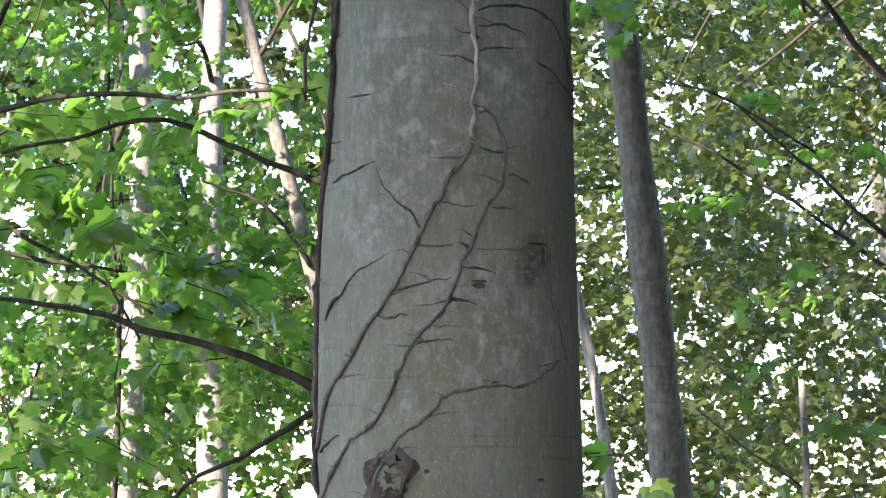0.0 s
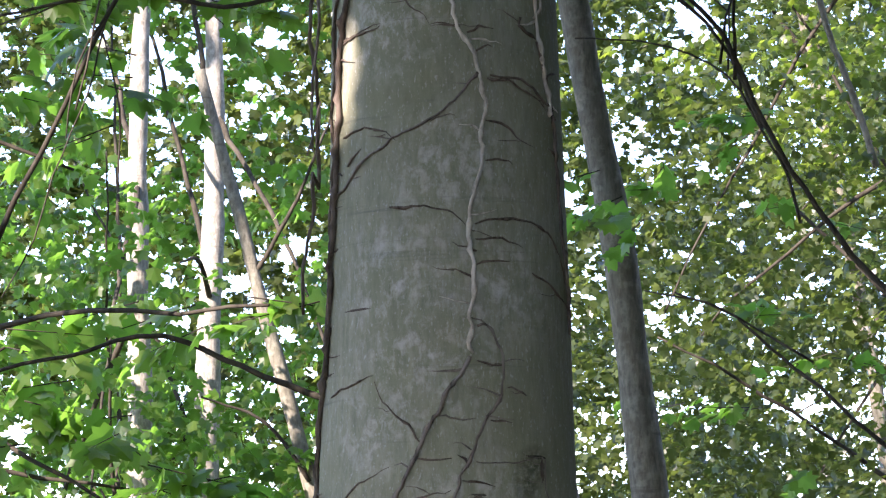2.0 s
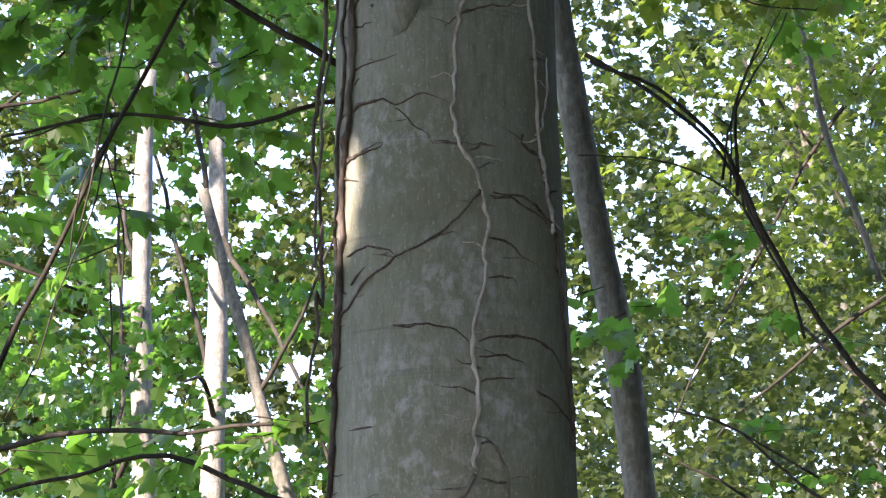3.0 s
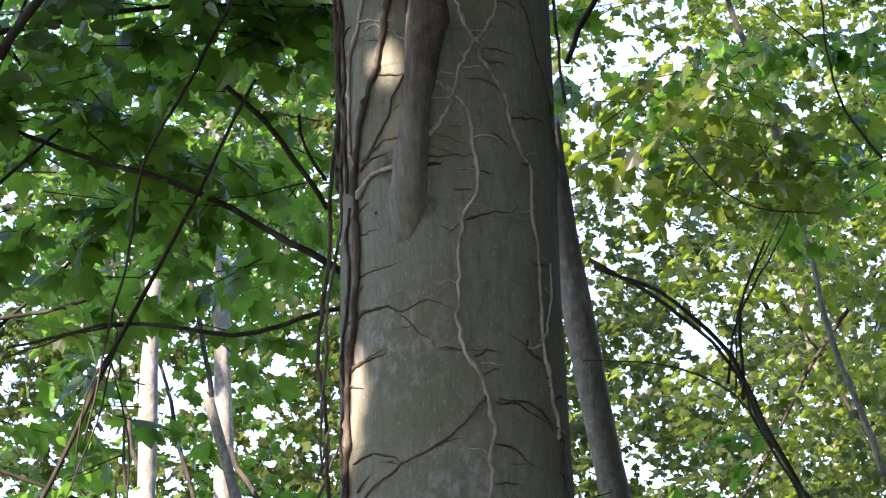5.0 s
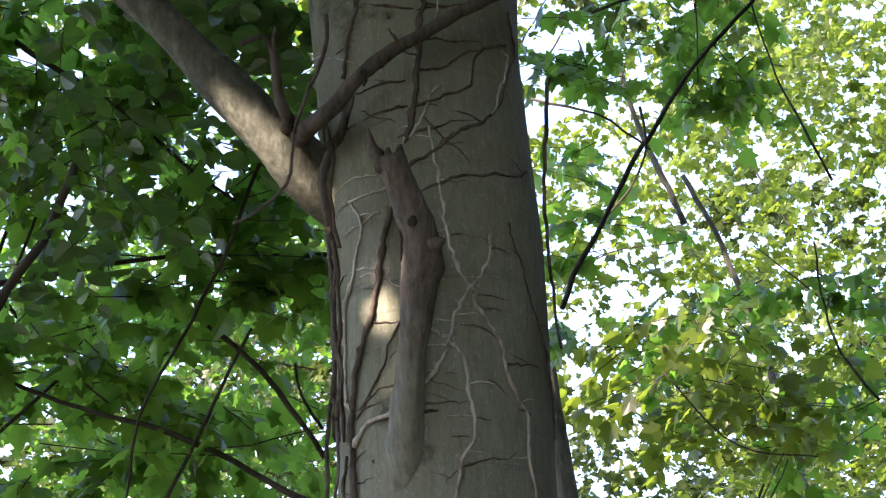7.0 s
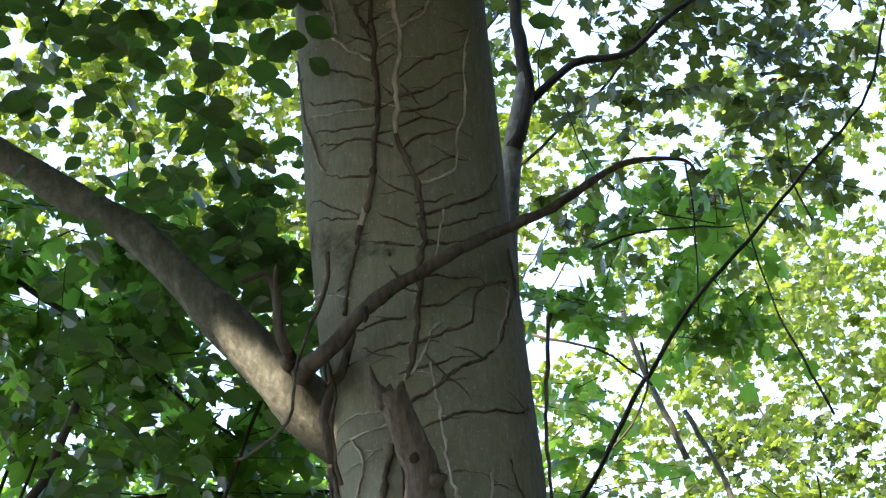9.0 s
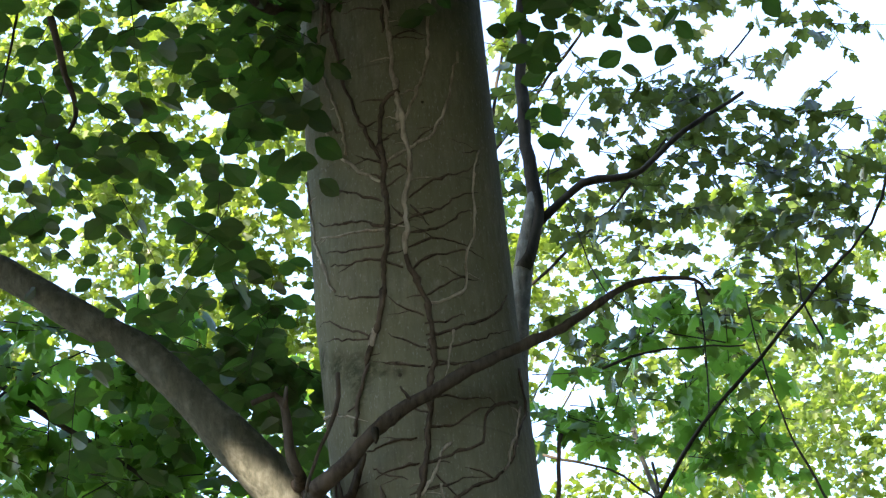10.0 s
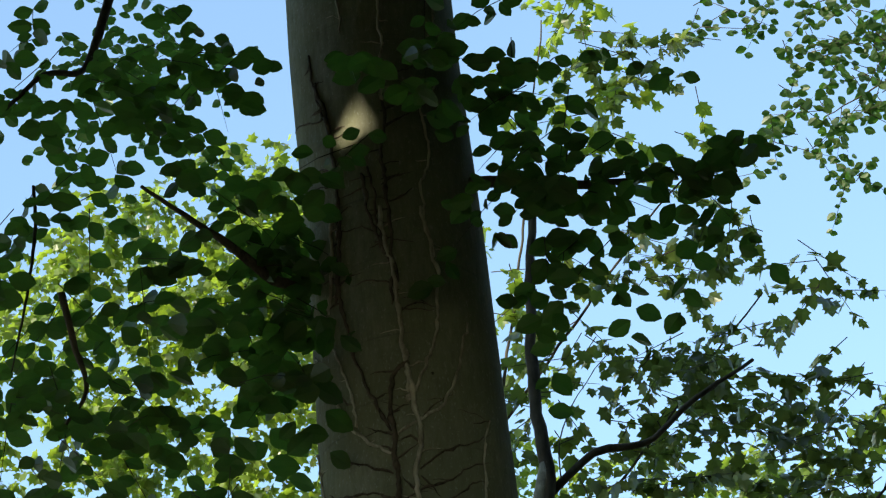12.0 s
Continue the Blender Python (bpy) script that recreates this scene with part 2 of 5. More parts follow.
def beech_shape():
    half = [(0.13, 0.09), (0.32, 0.32), (0.35, 0.55), (0.22, 0.82)]
    spine = [(0.0, 0.0), (0.0, 0.35), (0.0, 0.65), (0.0, 1.0)]
    verts = [(x, y, -0.12 * y * y) for x, y in spine]
    verts += [(-x, y, 0.22 * x - 0.12 * y * y) for x, y in half] + [(x, y, 0.22 * x - 0.12 * y * y) for x, y in half]
    faces = []
    for s in (4, 8):
        strip = [(0, s, s + 1), (0, s + 1, 1), (1, s + 1, s + 2), (1, s + 2, 2), (2, s + 2, s + 3), (2, s + 3, 3)]
        faces += strip if s == 8 else [f[::-1] for f in strip]
    return np.array(verts), np.array(faces)


MAPLE, MAPLE_FAR, OVAL = maple_shape(), maple_small(), beech_shape()


def leaf_mesh(shape, places, headings, droop, roll, sizes):
    """One mesh of many leaves. headings: turn about the vertical; droop: dip of the tip; radians."""
    base, faces = shape
    ch, sh, cd, sd, cr, sr = np.cos(headings), np.sin(headings), np.cos(droop), np.sin(droop), np.cos(roll), np.sin(roll)
    x = base[:, 0][None] * cr[:, None] + base[:, 2][None] * sr[:, None]
    z = -base[:, 0][None] * sr[:, None] + base[:, 2][None] * cr[:, None]
    y = np.repeat(base[:, 1][None], len(places), 0)
    y, z = y * cd[:, None] + z * sd[:, None], -y * sd[:, None] + z * cd[:, None]
    verts = np.stack([x * ch[:, None] - y * sh[:, None], x * sh[:, None] + y * ch[:, None], z], 2) * sizes[:, None, None] + places[:, None, :]
    index = faces[None] + (np.arange(len(places)) * len(base))[:, None, None]
    return verts.reshape(-1, 3), index.reshape(-1, 3)


def gaps(p, seed, scale):
    """A slow wave through space, about -1 to 1, that gathers leaves into layers and leaves holes."""
    g = np.random.default_rng(seed)
    total = np.zeros(len(p))
    for k in range(5):
        w = g.normal(0, 1, 3) * (1, 1, 1.6) * scale * (1 + 0.5 * k)
        total += np.sin(p @ w + g.uniform(0, 6.28)) / 2.2
    return total


def sprays(seed, centre, radius, count, size, cut=-0.2, scale=2.0, per=9, reach=0.35, dip=0.7, keep=None, sag=(0.0, 0.5), spread=False):
    """Places and turns of leaves on flat twigs inside an egg-shaped crown."""
    g = np.random.default_rng(seed)
    count = max(count, 2)
    n = int(count * 3) + 40
    p = g.normal(0, 1, (n, 3))
    p *= (g.uniform(0.15, 1, n) ** 0.45 / np.linalg.norm(p, axis=1))[:, None]
    p = p * radius + centre
    if max(radius) > 0.6:
        p = p[gaps(p, seed + 7, scale) > cut]
    p = p[:count]
    n = len(p)
    way = g.uniform(0, 6.28, n)
    k = np.tile(np.arange(per), n)
    own = np.repeat(np.arange(n), per)
    far = (k + g.uniform(0, 0.8, len(k))) / per * reach
    fall = g.uniform(*sag, n)
    side = np.where(k % 2, 1, -1)
    heading = way[own] + side * g.uniform(0.4, 1.2, len(k))
    at = p[own] + np.stack([-np.sin(way[own]) * far, np.cos(way[own]) * far, -far * fall[own] + g.normal(0, 0.02, len(k))], 1)
    made = (at, heading, g.normal(dip, 0.5, len(k)), g.normal(0, 0.65, len(k)), size * g.uniform(0.55, 1.15, len(k)))
    if spread:  # leaves to both sides of a hanging twig, their faces to the open path
        made = (at, side * g.normal(1.3, 0.45, len(k)), g.normal(0.3, 0.3, len(k)), side * g.normal(0.85, 0.35, len(k)), made[4])
    if keep is not None:
        length = made[4][:, None] * np.stack([-np.sin(made[1]) * np.cos(made[2]), np.cos(made[1]) * np.cos(made[2]), -np.sin(made[2])], 1)
        good = keep(at) & keep(at + 0.5 * length) & keep(at + length)
        made = tuple(row[good] for row in made)
        tips = p + np.stack([-np.sin(way), np.cos(way), 0 * way], 1) * reach * 0.6
        free = keep(p) & keep(tips)
        p, way, fall = p[free], way[free], fall[free]
    return (*made, p, way, fall)


def branch(parent, points, r0, r1, mat, name="branch", step=0.06, wiggle=0.012, sides=8, seed=0, label=""):
    g = np.random.default_rng(seed + 11)
    path = smooth_path(points, step)
    n = len(path)
    shift = np.cumsum(g.normal(0, wiggle, (n, 3)), axis=0)
    shift -= np.linspace(0, 1, n)[:, None] * shift[-1]
    path = path + shift * 0.5
    radii = np.linspace(r0, r1, n) * (1 + 0.06 * np.sin(np.arange(n) * 0.9 + seed))
    verts, faces = tube_mesh(path, radii, sides, 0.03, g)
    return mesh_object(name, verts, faces, mat, parent, label)


# ---- ground ----
def ground():
    n, far = 60, 400.0
    axis = np.sign(np.linspace(-1, 1, n)) * np.abs(np.linspace(-1, 1, n)) ** 2.5 * far
    xx, yy = np.meshgrid(axis, axis + 5)
    zz = 0.08 * np.sin(xx * 0.9) * np.cos(yy * 0.7) + 0.05 * np.sin(xx * 2.3 + yy * 1.7) - 0.04
    verts = np.stack([xx, yy, zz], 2).reshape(-1, 3)
    faces = [(j * n + i, j * n + i + 1, (j + 1) * n + i + 1, (j + 1) * n + i) for j in range(n - 1) for i in range(n - 1)]
    tagged(mesh_object("ground", verts, faces, LITTER), "brown forest floor of dry leaf litter", "ground", kind="structure")


ground()

# ---- the beech ----
TRUNK_Y = 7.3
HEIGHTS = (-0.5, 0.3, 1.0, 1.6, 2.2, 2.9, 3.5, 4.3, 5.15, 5.85, 7.0, 9.0, 12.0, 15.0)
RADII = (0.46, 0.40, 0.355, 0.330, 0.316, 0.296, 0.286, 0.279, 0.274, 0.267, 0.262, 0.235, 0.19, 0.14)
AXIS = (0.016, 0.016, 0.016, 0.016, 0.016, 0.018, 0.018, 0.018, -0.045, -0.068, -0.122, -0.20, -0.30, -0.36)


def on_trunk(angle, z, out=0.0):
    """A place on the bark. angle: degrees from the side that faces the camera, to the right."""
    a = radians(angle)
    r = np.interp(z, HEIGHTS, RADII) + out
    r += 0.003 * math.sin(2.1 * z + 2 * a) + 0.002 * math.sin(5.3 * z + 3 * a + 1)
    return (np.interp(z, HEIGHTS, AXIS) + r * math.sin(a), TRUNK_Y - r * math.cos(a), z)


def beech():
    tree = thing("beech_tree", (0.016, TRUNK_Y, 0), "tall grey beech with smooth bark, overgrown by bare climbing stems", "tree")
    sides, zs = 96, np.concatenate([np.arange(-0.5, 8, 0.03), np.arange(8, 15, 0.2)])
    verts = [on_trunk(360 * s / sides, z) for z in zs for s in range(sides)]
    faces = [(k * sides + s, k * sides + (s + 1) % sides, (k + 1) * sides + (s + 1) % sides, (k + 1) * sides + s) for k in range(len(zs) - 1) for s in range(sides)]
    trunk = mesh_object("trunk", verts, faces, BEECH, None)
    trunk.parent = tree
    trunk.matrix_parent_inverse = Matrix.Translation((-0.016, -TRUNK_Y, 0))
    return tree


def under(ob, parent):
    ob.parent = parent
    ob.matrix_parent_inverse = Matrix.Translation(-Vector(parent.location))
    return ob


BEECH_TREE = beech()


def flared(points, radii, mat, name, label, seed, step=0.03, wiggle=0.003, sides=20, rough=0.03, ridge=0.02, lumps=0.0):
    """A limb whose thickness follows its own list, as it swells where it leaves the trunk."""
    g = np.random.default_rng(seed + 50)
    path = smooth_path(points, step)
    n = len(path)
    shift = np.cumsum(g.normal(0, wiggle, (n, 3)), axis=0)
    shift -= np.linspace(0, 1, n)[:, None] * shift[-1]
    thick = np.interp(np.linspace(0, 1, n), np.linspace(0, 1, len(radii)), radii) * (1 + 0.04 * np.sin(np.arange(n) * 0.45 + seed))
    verts, faces = tube_mesh(path + shift * 0.5, thick, sides, rough, g, ridge)
    if lumps:
        core = np.repeat(path + shift * 0.5, sides, axis=0)
        swell = np.array([noise.noise(Vector(v) * 17) + 0.5 * noise.noise(Vector(v) * 45) for v in verts])
        verts = core + (verts - core) * (1 + lumps * swell)[:, None]
    return under(mesh_object(name, verts, faces, mat, None, label), BEECH_TREE)


flared([(-0.02, 7.52, 4.2), (-0.11, 7.44, 4.32), (-0.19, 7.35, 4.41), (-0.28, 7.27, 4.47), (-0.375, 7.2, 4.557), (-0.454, 7.17, 4.639), (-0.533, 7.15, 4.726), (-0.605, 7.14, 4.808), (-0.694, 7.14, 4.912), (-0.783, 7.14, 5.008), (-0.888, 7.15, 5.085), (-0.993, 7.16, 5.159), (-1.105, 7.18, 5.247), (-1.253, 7.22, 5.342), (-1.65, 7.3, 5.5), (-2.72, 7.6, 5.78)], (0.085, 0.085, 0.080, 0.070, 0.056, 0.047, 0.044, 0.0425, 0.042, 0.042, 0.042, 0.042, 0.042, 0.041, 0.036, 0.03), LIMB_BARK, "limb", "thick grey limb, partly in the sun", 3, step=0.02, wiggle=0.001, sides=28, rough=0.006, ridge=0.012, lumps=0.05)
flared([(-0.345, 7.26, 4.63), (-0.337, 7.14, 4.575), (-0.325, 7.05, 4.528), (-0.306, 6.95, 4.507), (-0.244, 6.90, 4.534), (-0.169, 6.87, 4.61), (-0.079, 6.86, 4.68), (0.009, 6.87, 4.728), (0.114, 6.9, 4.80), (0.221, 6.95, 4.875), (0.313, 6.98, 4.926), (0.425, 7.02, 5.015), (0.522, 7.06, 5.097), (0.618, 7.1, 5.138), (0.722, 7.15, 5.154), (0.76, 7.2, 5.13)], (0.026, 0.027, 0.026, 0.0235, 0.020, 0.0185, 0.0175, 0.0165, 0.0155, 0.0145, 0.0135, 0.012, 0.010, 0.008, 0.006, 0.003), DEAD, "bare_branch", "thin brown branch crossing the trunk", 4, step=0.015, wiggle=0.002, sides=14, lumps=0.14)
flared([(-0.06, 6.86, 4.695), (-0.075, 6.84, 4.715), (-0.088, 6.83, 4.73)], (0.006, 0.004, 0.002), DEAD, "twig", "short dead twig of the bare branch", 14, step=0.01, sides=8)
flared([(-0.155, 6.85, 4.62), (-0.152, 6.84, 4.595), (-0.156, 6.83, 4.575)], (0.010, 0.008, 0.003), TWIG, "twig", "short dead twig of the bare branch", 15, step=0.01, sides=8)
flared([(-0.37, 7.24, 4.62), (-0.365, 7.12, 4.595), (-0.358, 7.02, 4.572), (-0.378, 6.98, 4.604), (-0.387, 6.97, 4.68), (-0.391, 6.96, 4.74), (-0.417, 6.95, 4.777), (-0.475, 6.94, 4.751)], (0.022, 0.022, 0.020, 0.016, 0.014, 0.012, 0.009, 0.007), DEAD, "stub_twig", "short dark dead twig", 6, sides=12, lumps=0.14)
flared([(-0.391, 6.96, 4.74), (-0.385, 6.95, 4.80)], (0.009, 0.004), DEAD, "stub_twig", "short dark dead twig", 16, sides=8)
flared([(-0.088, 7.14, 3.50), (-0.085, 7.08, 3.60), (-0.082, 7.045, 3.685), (-0.077, 7.015, 3.749), (-0.07, 6.99, 3.817), (-0.06, 6.965, 3.899), (-0.048, 6.945, 3.983), (-0.037, 6.93, 4.072), (-0.025, 6.91, 4.129), (-0.027, 6.895, 4.184), (-0.045, 6.88, 4.24), (-0.065, 6.865, 4.296), (-0.083, 6.85, 4.344), (-0.096, 6.84, 4.385)], (0.045, 0.052, 0.052, 0.050, 0.045, 0.039, 0.036, 0.038, 0.047, 0.052, 0.046, 0.041, 0.040, 0.034), STUB, "dead_stub", "broken brown dead branch stub with grey bark at its foot", 5, step=0.010, wiggle=0.001, sides=40, rough=0.012, ridge=0.03, lumps=0.10)
flared([(-0.005, 6.885, 4.155), (0.02, 6.865, 4.16), (0.032, 6.855, 4.155)], (0.024, 0.020, 0.008), STUB, "knob", "small knob on the dead stub", 12, step=0.006, sides=14, lumps=0.2)
flared([(-0.045, 6.845, 4.21), (-0.043, 6.83, 4.21)], (0.014, 0.008), TWIG, "knob", "small dark knob on the dead stub", 13, step=0.006, sides=12)
flared([(-0.105, 6.845, 4.345), (-0.122, 6.84, 4.375), (-0.137, 6.84, 4.405), (-0.145, 6.84, 4.434), (-0.149, 6.84, 4.462)], (0.026, 0.020, 0.012, 0.007, 0.002), DEAD, "splinter", "pointed splinter of broken wood", 7, step=0.012, sides=9, rough=0.12)
flared([(-0.075, 6.84, 4.36), (-0.07, 6.835, 4.392), (-0.068, 6.83, 4.41)], (0.022, 0.013, 0.003), DEAD, "splinter", "pointed splinter of broken wood", 8, step=0.012, sides=9, rough=0.12)
flared([(-0.10, 6.835, 4.36), (-0.099, 6.83, 4.388), (-0.097, 6.83, 4.402)], (0.018, 0.010, 0.003), DEAD, "splinter", "pointed splinter of broken wood", 9, step=0.012, sides=9, rough=0.12)


def knot(angle, z, size, tall):
    """A healed branch scar: a rough ring of bark round a dark hollow."""
    g = np.random.default_rng(int(z * 100))
    verts, faces, rings, sides = [], [], 8, 28
    for k in range(rings):
        u = k / (rings - 1)
        out = (0.0, 0.007, 0.013, 0.011, 0.002, -0.006, -0.004, 0.004)[k]
        for s in range(sides):
            w = 2 * math.pi * s / sides
            r = size * (1.25 - 1.1 * u) * (1 + g.normal(0, 0.10) + 0.2 * math.sin(2 * w + 0.7 + 0.3 * k) + 0.12 * math.sin(5 * w - 0.4 * k))
            verts.append(on_trunk(angle + math.degrees(r * math.cos(w) / 0.31), z + tall * r * math.sin(w), out + g.normal(0, 0.004)))
    faces = [(k * sides + s, k * sides + (s + 1) % sides, (k + 1) * sides + (s + 1) % sides, (k + 1) * sides + s) for k in range(rings - 1) for s in range(sides)]
    faces.append(tuple((rings - 1) * sides + s for s in range(sides)))
    under(mesh_object("knot", np.array(verts), faces, VINE_DARK, None, "rough healed branch scar"), BEECH_TREE)


def scar(angle, z, wide, tall, mat):
    """A shallow dark mark on the bark, like a half-closed eye."""
    g = np.random.default_rng(int(z * 1000))
    verts, sides = [on_trunk(angle, z, 0.004)], 16
    for s in range(sides):
        w = 2 * math.pi * s / sides
        k = 1 + g.normal(0, 0.15)
        verts.append(on_trunk(angle + math.degrees(wide * k * math.cos(w) / 0.3), z + tall * k * math.sin(w), 0.0005))
    faces = [(0, 1 + s, 1 + (s + 1) % sides) for s in range(sides)]
    under(mesh_object("bark_scar", np.array(verts), faces, mat, None, "dark scar in the bark"), BEECH_TREE)


knot(*(-26.2, 1.668), 0.045, 1.3)
scar(*(12.8, 2.124), 0.016, 0.007, DEAD)
scar(*(13.3, 2.134), 0.020, 0.003, TWIG)
scar(*(-9.6, 1.681), 0.006, 0.006, DEAD)
scar(*(42.5, 1.662), 0.012, 0.004, DEAD)
scar(*(45.2, 2.200), 0.006, 0.03, DEAD)
scar(*(41.9, 2.230), 0.035, 0.004, TWIG)
scar(*(-46.8, 2.595), 0.05, 0.003, DEAD)
scar(*(-9.5, 3.764), 0.03, 0.005, TWIG)
scar(*(-40.4, 3.660), 0.006, 0.006, DEAD)
scar(*(14.0, 5.685), 0.005, 0.004, TWIG)
scar(*(-14.0, 4.855), 0.006, 0.006, TWIG)

# ---- climbing stems ----


def vine(points, r0, r1, seed, mat=VINE, shoots=0, parent=None, name="climbing_vine", label="bare woody climbing stem clinging to the grey bark"):
    """A stem on the bark, through (angle, height) places, with short side shoots."""
    g = np.random.default_rng(seed)
    flat = np.array(points, float)
    flat[:, 0] *= 0.005
    thin = name != "climbing_vine"
    path = smooth_path(flat, 0.014)
    n = len(path)
    shift = np.cumsum(g.normal(0, 0.0032, (n, 2)), axis=0)
    shift -= np.linspace(0, 1, n)[:, None] * shift[-1]
    path = path + shift
    radii = np.linspace(r0, r1, n) * (1 + 0.12 * np.sin(np.arange(n) * 0.8 + seed) + 0.55 * (g.uniform(0, 1, n) > 0.88))
    radii *= 0.66 if thin else 0.65
    if thin:
        radii *= 1 - 0.75 * np.linspace(0, 1, n) ** 3
    radii[0] *= 0.5
    place = [on_trunk(q[0] / 0.005, q[1], 1.05 * r) for q, r in zip(path, radii)]
    verts, faces = tube_mesh(place, radii, 8, 0.08, g)
    stem = mesh_object(name, verts, faces, mat, parent)
    if parent is None:
        tagged(stem, label, "vine", "climbing stems on the beech")
    for k in range(shoots):
        i = int((k + g.uniform(0.2, 0.8)) / shoots * n)
        q = path[min(i, n - 1)]
        side = -1 if (k + seed) % 2 else 1
        length = g.uniform(0.025, 0.09)
        rise = g.uniform(-0.2, 0.45) * length
        ends = [(q[0] / 0.005, q[1]), ((q[0] + side * length * 0.5) / 0.005, q[1] + rise * 0.7), ((q[0] + side * length) / 0.005, q[1] + rise)]
        vine(ends, min(r1 * 0.62, 0.0042), min(r1 * 0.4, 0.0028), seed * 37 + k, mat, 0, stem, "side_shoot")
    return stem



def shoot(points, r0, r1, seed, mat):
    return vine(points, r0, r1, seed, mat, seed % 2, name="vine_shoot", label="thin bare shoot of the climber on grey bark")


# stems that climb the face of the trunk
vine([(-78.2, 1.733), (-71.6, 1.787), (-60.7, 1.875), (-47.3, 1.947), (-32.3, 2.074), (-20.9, 2.160), (-13.9, 2.234), (-5.2, 2.335), (0.9, 2.389), (10.0, 2.465)], 0.0078, 0.0072, 1, VINE, shoots=7)
vine([(-69.0, 1.619), (-56.8, 1.697), (-47.1, 1.764), (-34.4, 1.810), (-24.8, 1.876), (-19.7, 1.923), (-14.8, 1.983), (-7.5, 2.030), (-0.2, 2.084), (3.9, 2.131), (8.4, 2.199), (13.4, 2.254), (18.6, 2.302), (24.2, 2.379), (26.3, 2.448), (23.9, 2.509), (19.0, 2.542), (13.2, 2.541)], 0.0066, 0.0048, 2, VINE, shoots=14)
vine([(-36.6, 1.616), (-32.4, 1.662), (-25.8, 1.728), (-22.0, 1.762), (-10.9, 1.806), (-3.8, 1.842), (5.7, 1.866), (20.5, 1.873), (34.1, 1.884), (43.7, 1.899), (53.6, 1.949)], 0.0066, 0.0045, 3, VINE, shoots=9)
vine([(62.3, 1.937), (54.4, 2.059), (48.1, 2.167), (46.2, 2.235), (26.6, 2.219), (12.1, 2.213)], 0.0024, 0.002, 4, VINE, shoots=3)
vine([(-81.7, 2.863), (-59.4, 2.900), (-45.6, 2.946), (-31.5, 2.979), (-13.8, 3.027), (2.5, 3.081), (15.2, 3.167)], 0.005, 0.0045, 5, VINE, shoots=5)
vine([(-74.3, 1.622), (-87.5, 1.789), (-87.6, 2.070), (-87.6, 2.225), (-79.2, 2.390), (-70.3, 2.567)], 0.0115, 0.010, 11, VINE_DARK, shoots=6)
# their side shoots low on the trunk
shoot([(-13.8, 2.223), (-6.4, 2.218), (1.5, 2.222)], 0.0046, 0.0032, 100, VINE_MID)
shoot([(-24, 2.12), (-11.2, 2.132), (1, 2.145)], 0.0046, 0.0032, 101, VINE_MID)
shoot([(-32.8, 2.047), (-23.9, 2.048), (-18.2, 2.054)], 0.0046, 0.0032, 102, VINE_MID)
shoot([(12.3, 2.461), (18.9, 2.453), (26.3, 2.453)], 0.0046, 0.0032, 103, VINE_MID)
shoot([(12.6, 2.789), (22.3, 2.805), (37.7, 2.81), (48.9, 2.791), (60.6, 2.743), (72.8, 2.668)], 0.0046, 0.0032, 104, VINE_MID)
shoot([(13.1, 2.75), (25.1, 2.748), (37.4, 2.74)], 0.0046, 0.0032, 105, VINE_MID)
shoot([(12.5, 2.689), (19.3, 2.701), (30.3, 2.703)], 0.0046, 0.0032, 106, VINE_MID)
shoot([(12, 2.658), (7.3, 2.671), (0.3, 2.68)], 0.0046, 0.0032, 107, VINE_MID)
shoot([(11.8, 2.725), (7.3, 2.738), (2.4, 2.746)], 0.0046, 0.0032, 108, VINE_MID)
shoot([(42.4, 2.676), (57, 2.656), (77.4, 2.607)], 0.0046, 0.0032, 109, VINE_MID)
shoot([(-67, 2.39), (-49.3, 2.408), (-36.3, 2.429)], 0.0046, 0.0032, 110, VINE_MID)
shoot([(-12.7, 2.265), (-19.2, 2.302), (-30.4, 2.353), (-35.3, 2.414)], 0.0046, 0.0032, 111, VINE_MID)
shoot([(-69, 2.049), (-49, 2.112), (-37.2, 2.177), (-27, 2.205)], 0.0046, 0.0032, 112, VINE_MID)
shoot([(-75.5, 1.732), (-62.3, 1.752), (-52.9, 1.77)], 0.0046, 0.0032, 113, VINE_MID)
shoot([(8.3, 2.165), (13.3, 2.162), (20.5, 2.154)], 0.0046, 0.0032, 114, VINE_MID)
shoot([(-14.8, 1.99), (-6.2, 1.994), (1.7, 1.996)], 0.0046, 0.0032, 115, VINE_MID)
shoot([(8.9, 2.199), (7.1, 2.219), (3.9, 2.229)], 0.0046, 0.0032, 116, VINE_MID)
shoot([(27, 2.39), (32.3, 2.388), (37.5, 2.376)], 0.0046, 0.0032, 117, VINE_MID)
shoot([(19.2, 2.312), (24, 2.316), (29.1, 2.309)], 0.0046, 0.0032, 118, VINE_MID)
shoot([(0.3, 2.087), (5.8, 2.085), (12, 2.078)], 0.0046, 0.0032, 119, VINE_MID)
shoot([(-27.7, 2.836), (-11.3, 2.837), (1.9, 2.814), (12.3, 2.773)], 0.0046, 0.0032, 120, VINE_MID)
shoot([(-59.8, 3.036), (-45.7, 3.045), (-31.5, 3.028), (-24.7, 3.003)], 0.0046, 0.0032, 121, VINE_MID)
shoot([(-54.3, 2.96), (-45.6, 2.995)], 0.0046, 0.0032, 122, VINE_MID)
shoot([(-63.8, 3.271), (-46, 3.289), (-34.2, 3.299)], 0.0046, 0.0032, 123, VINE_MID)
shoot([(20, 3.157), (31.6, 3.152), (43.7, 3.124), (56.7, 3.094)], 0.0046, 0.0032, 124, VINE_MID)
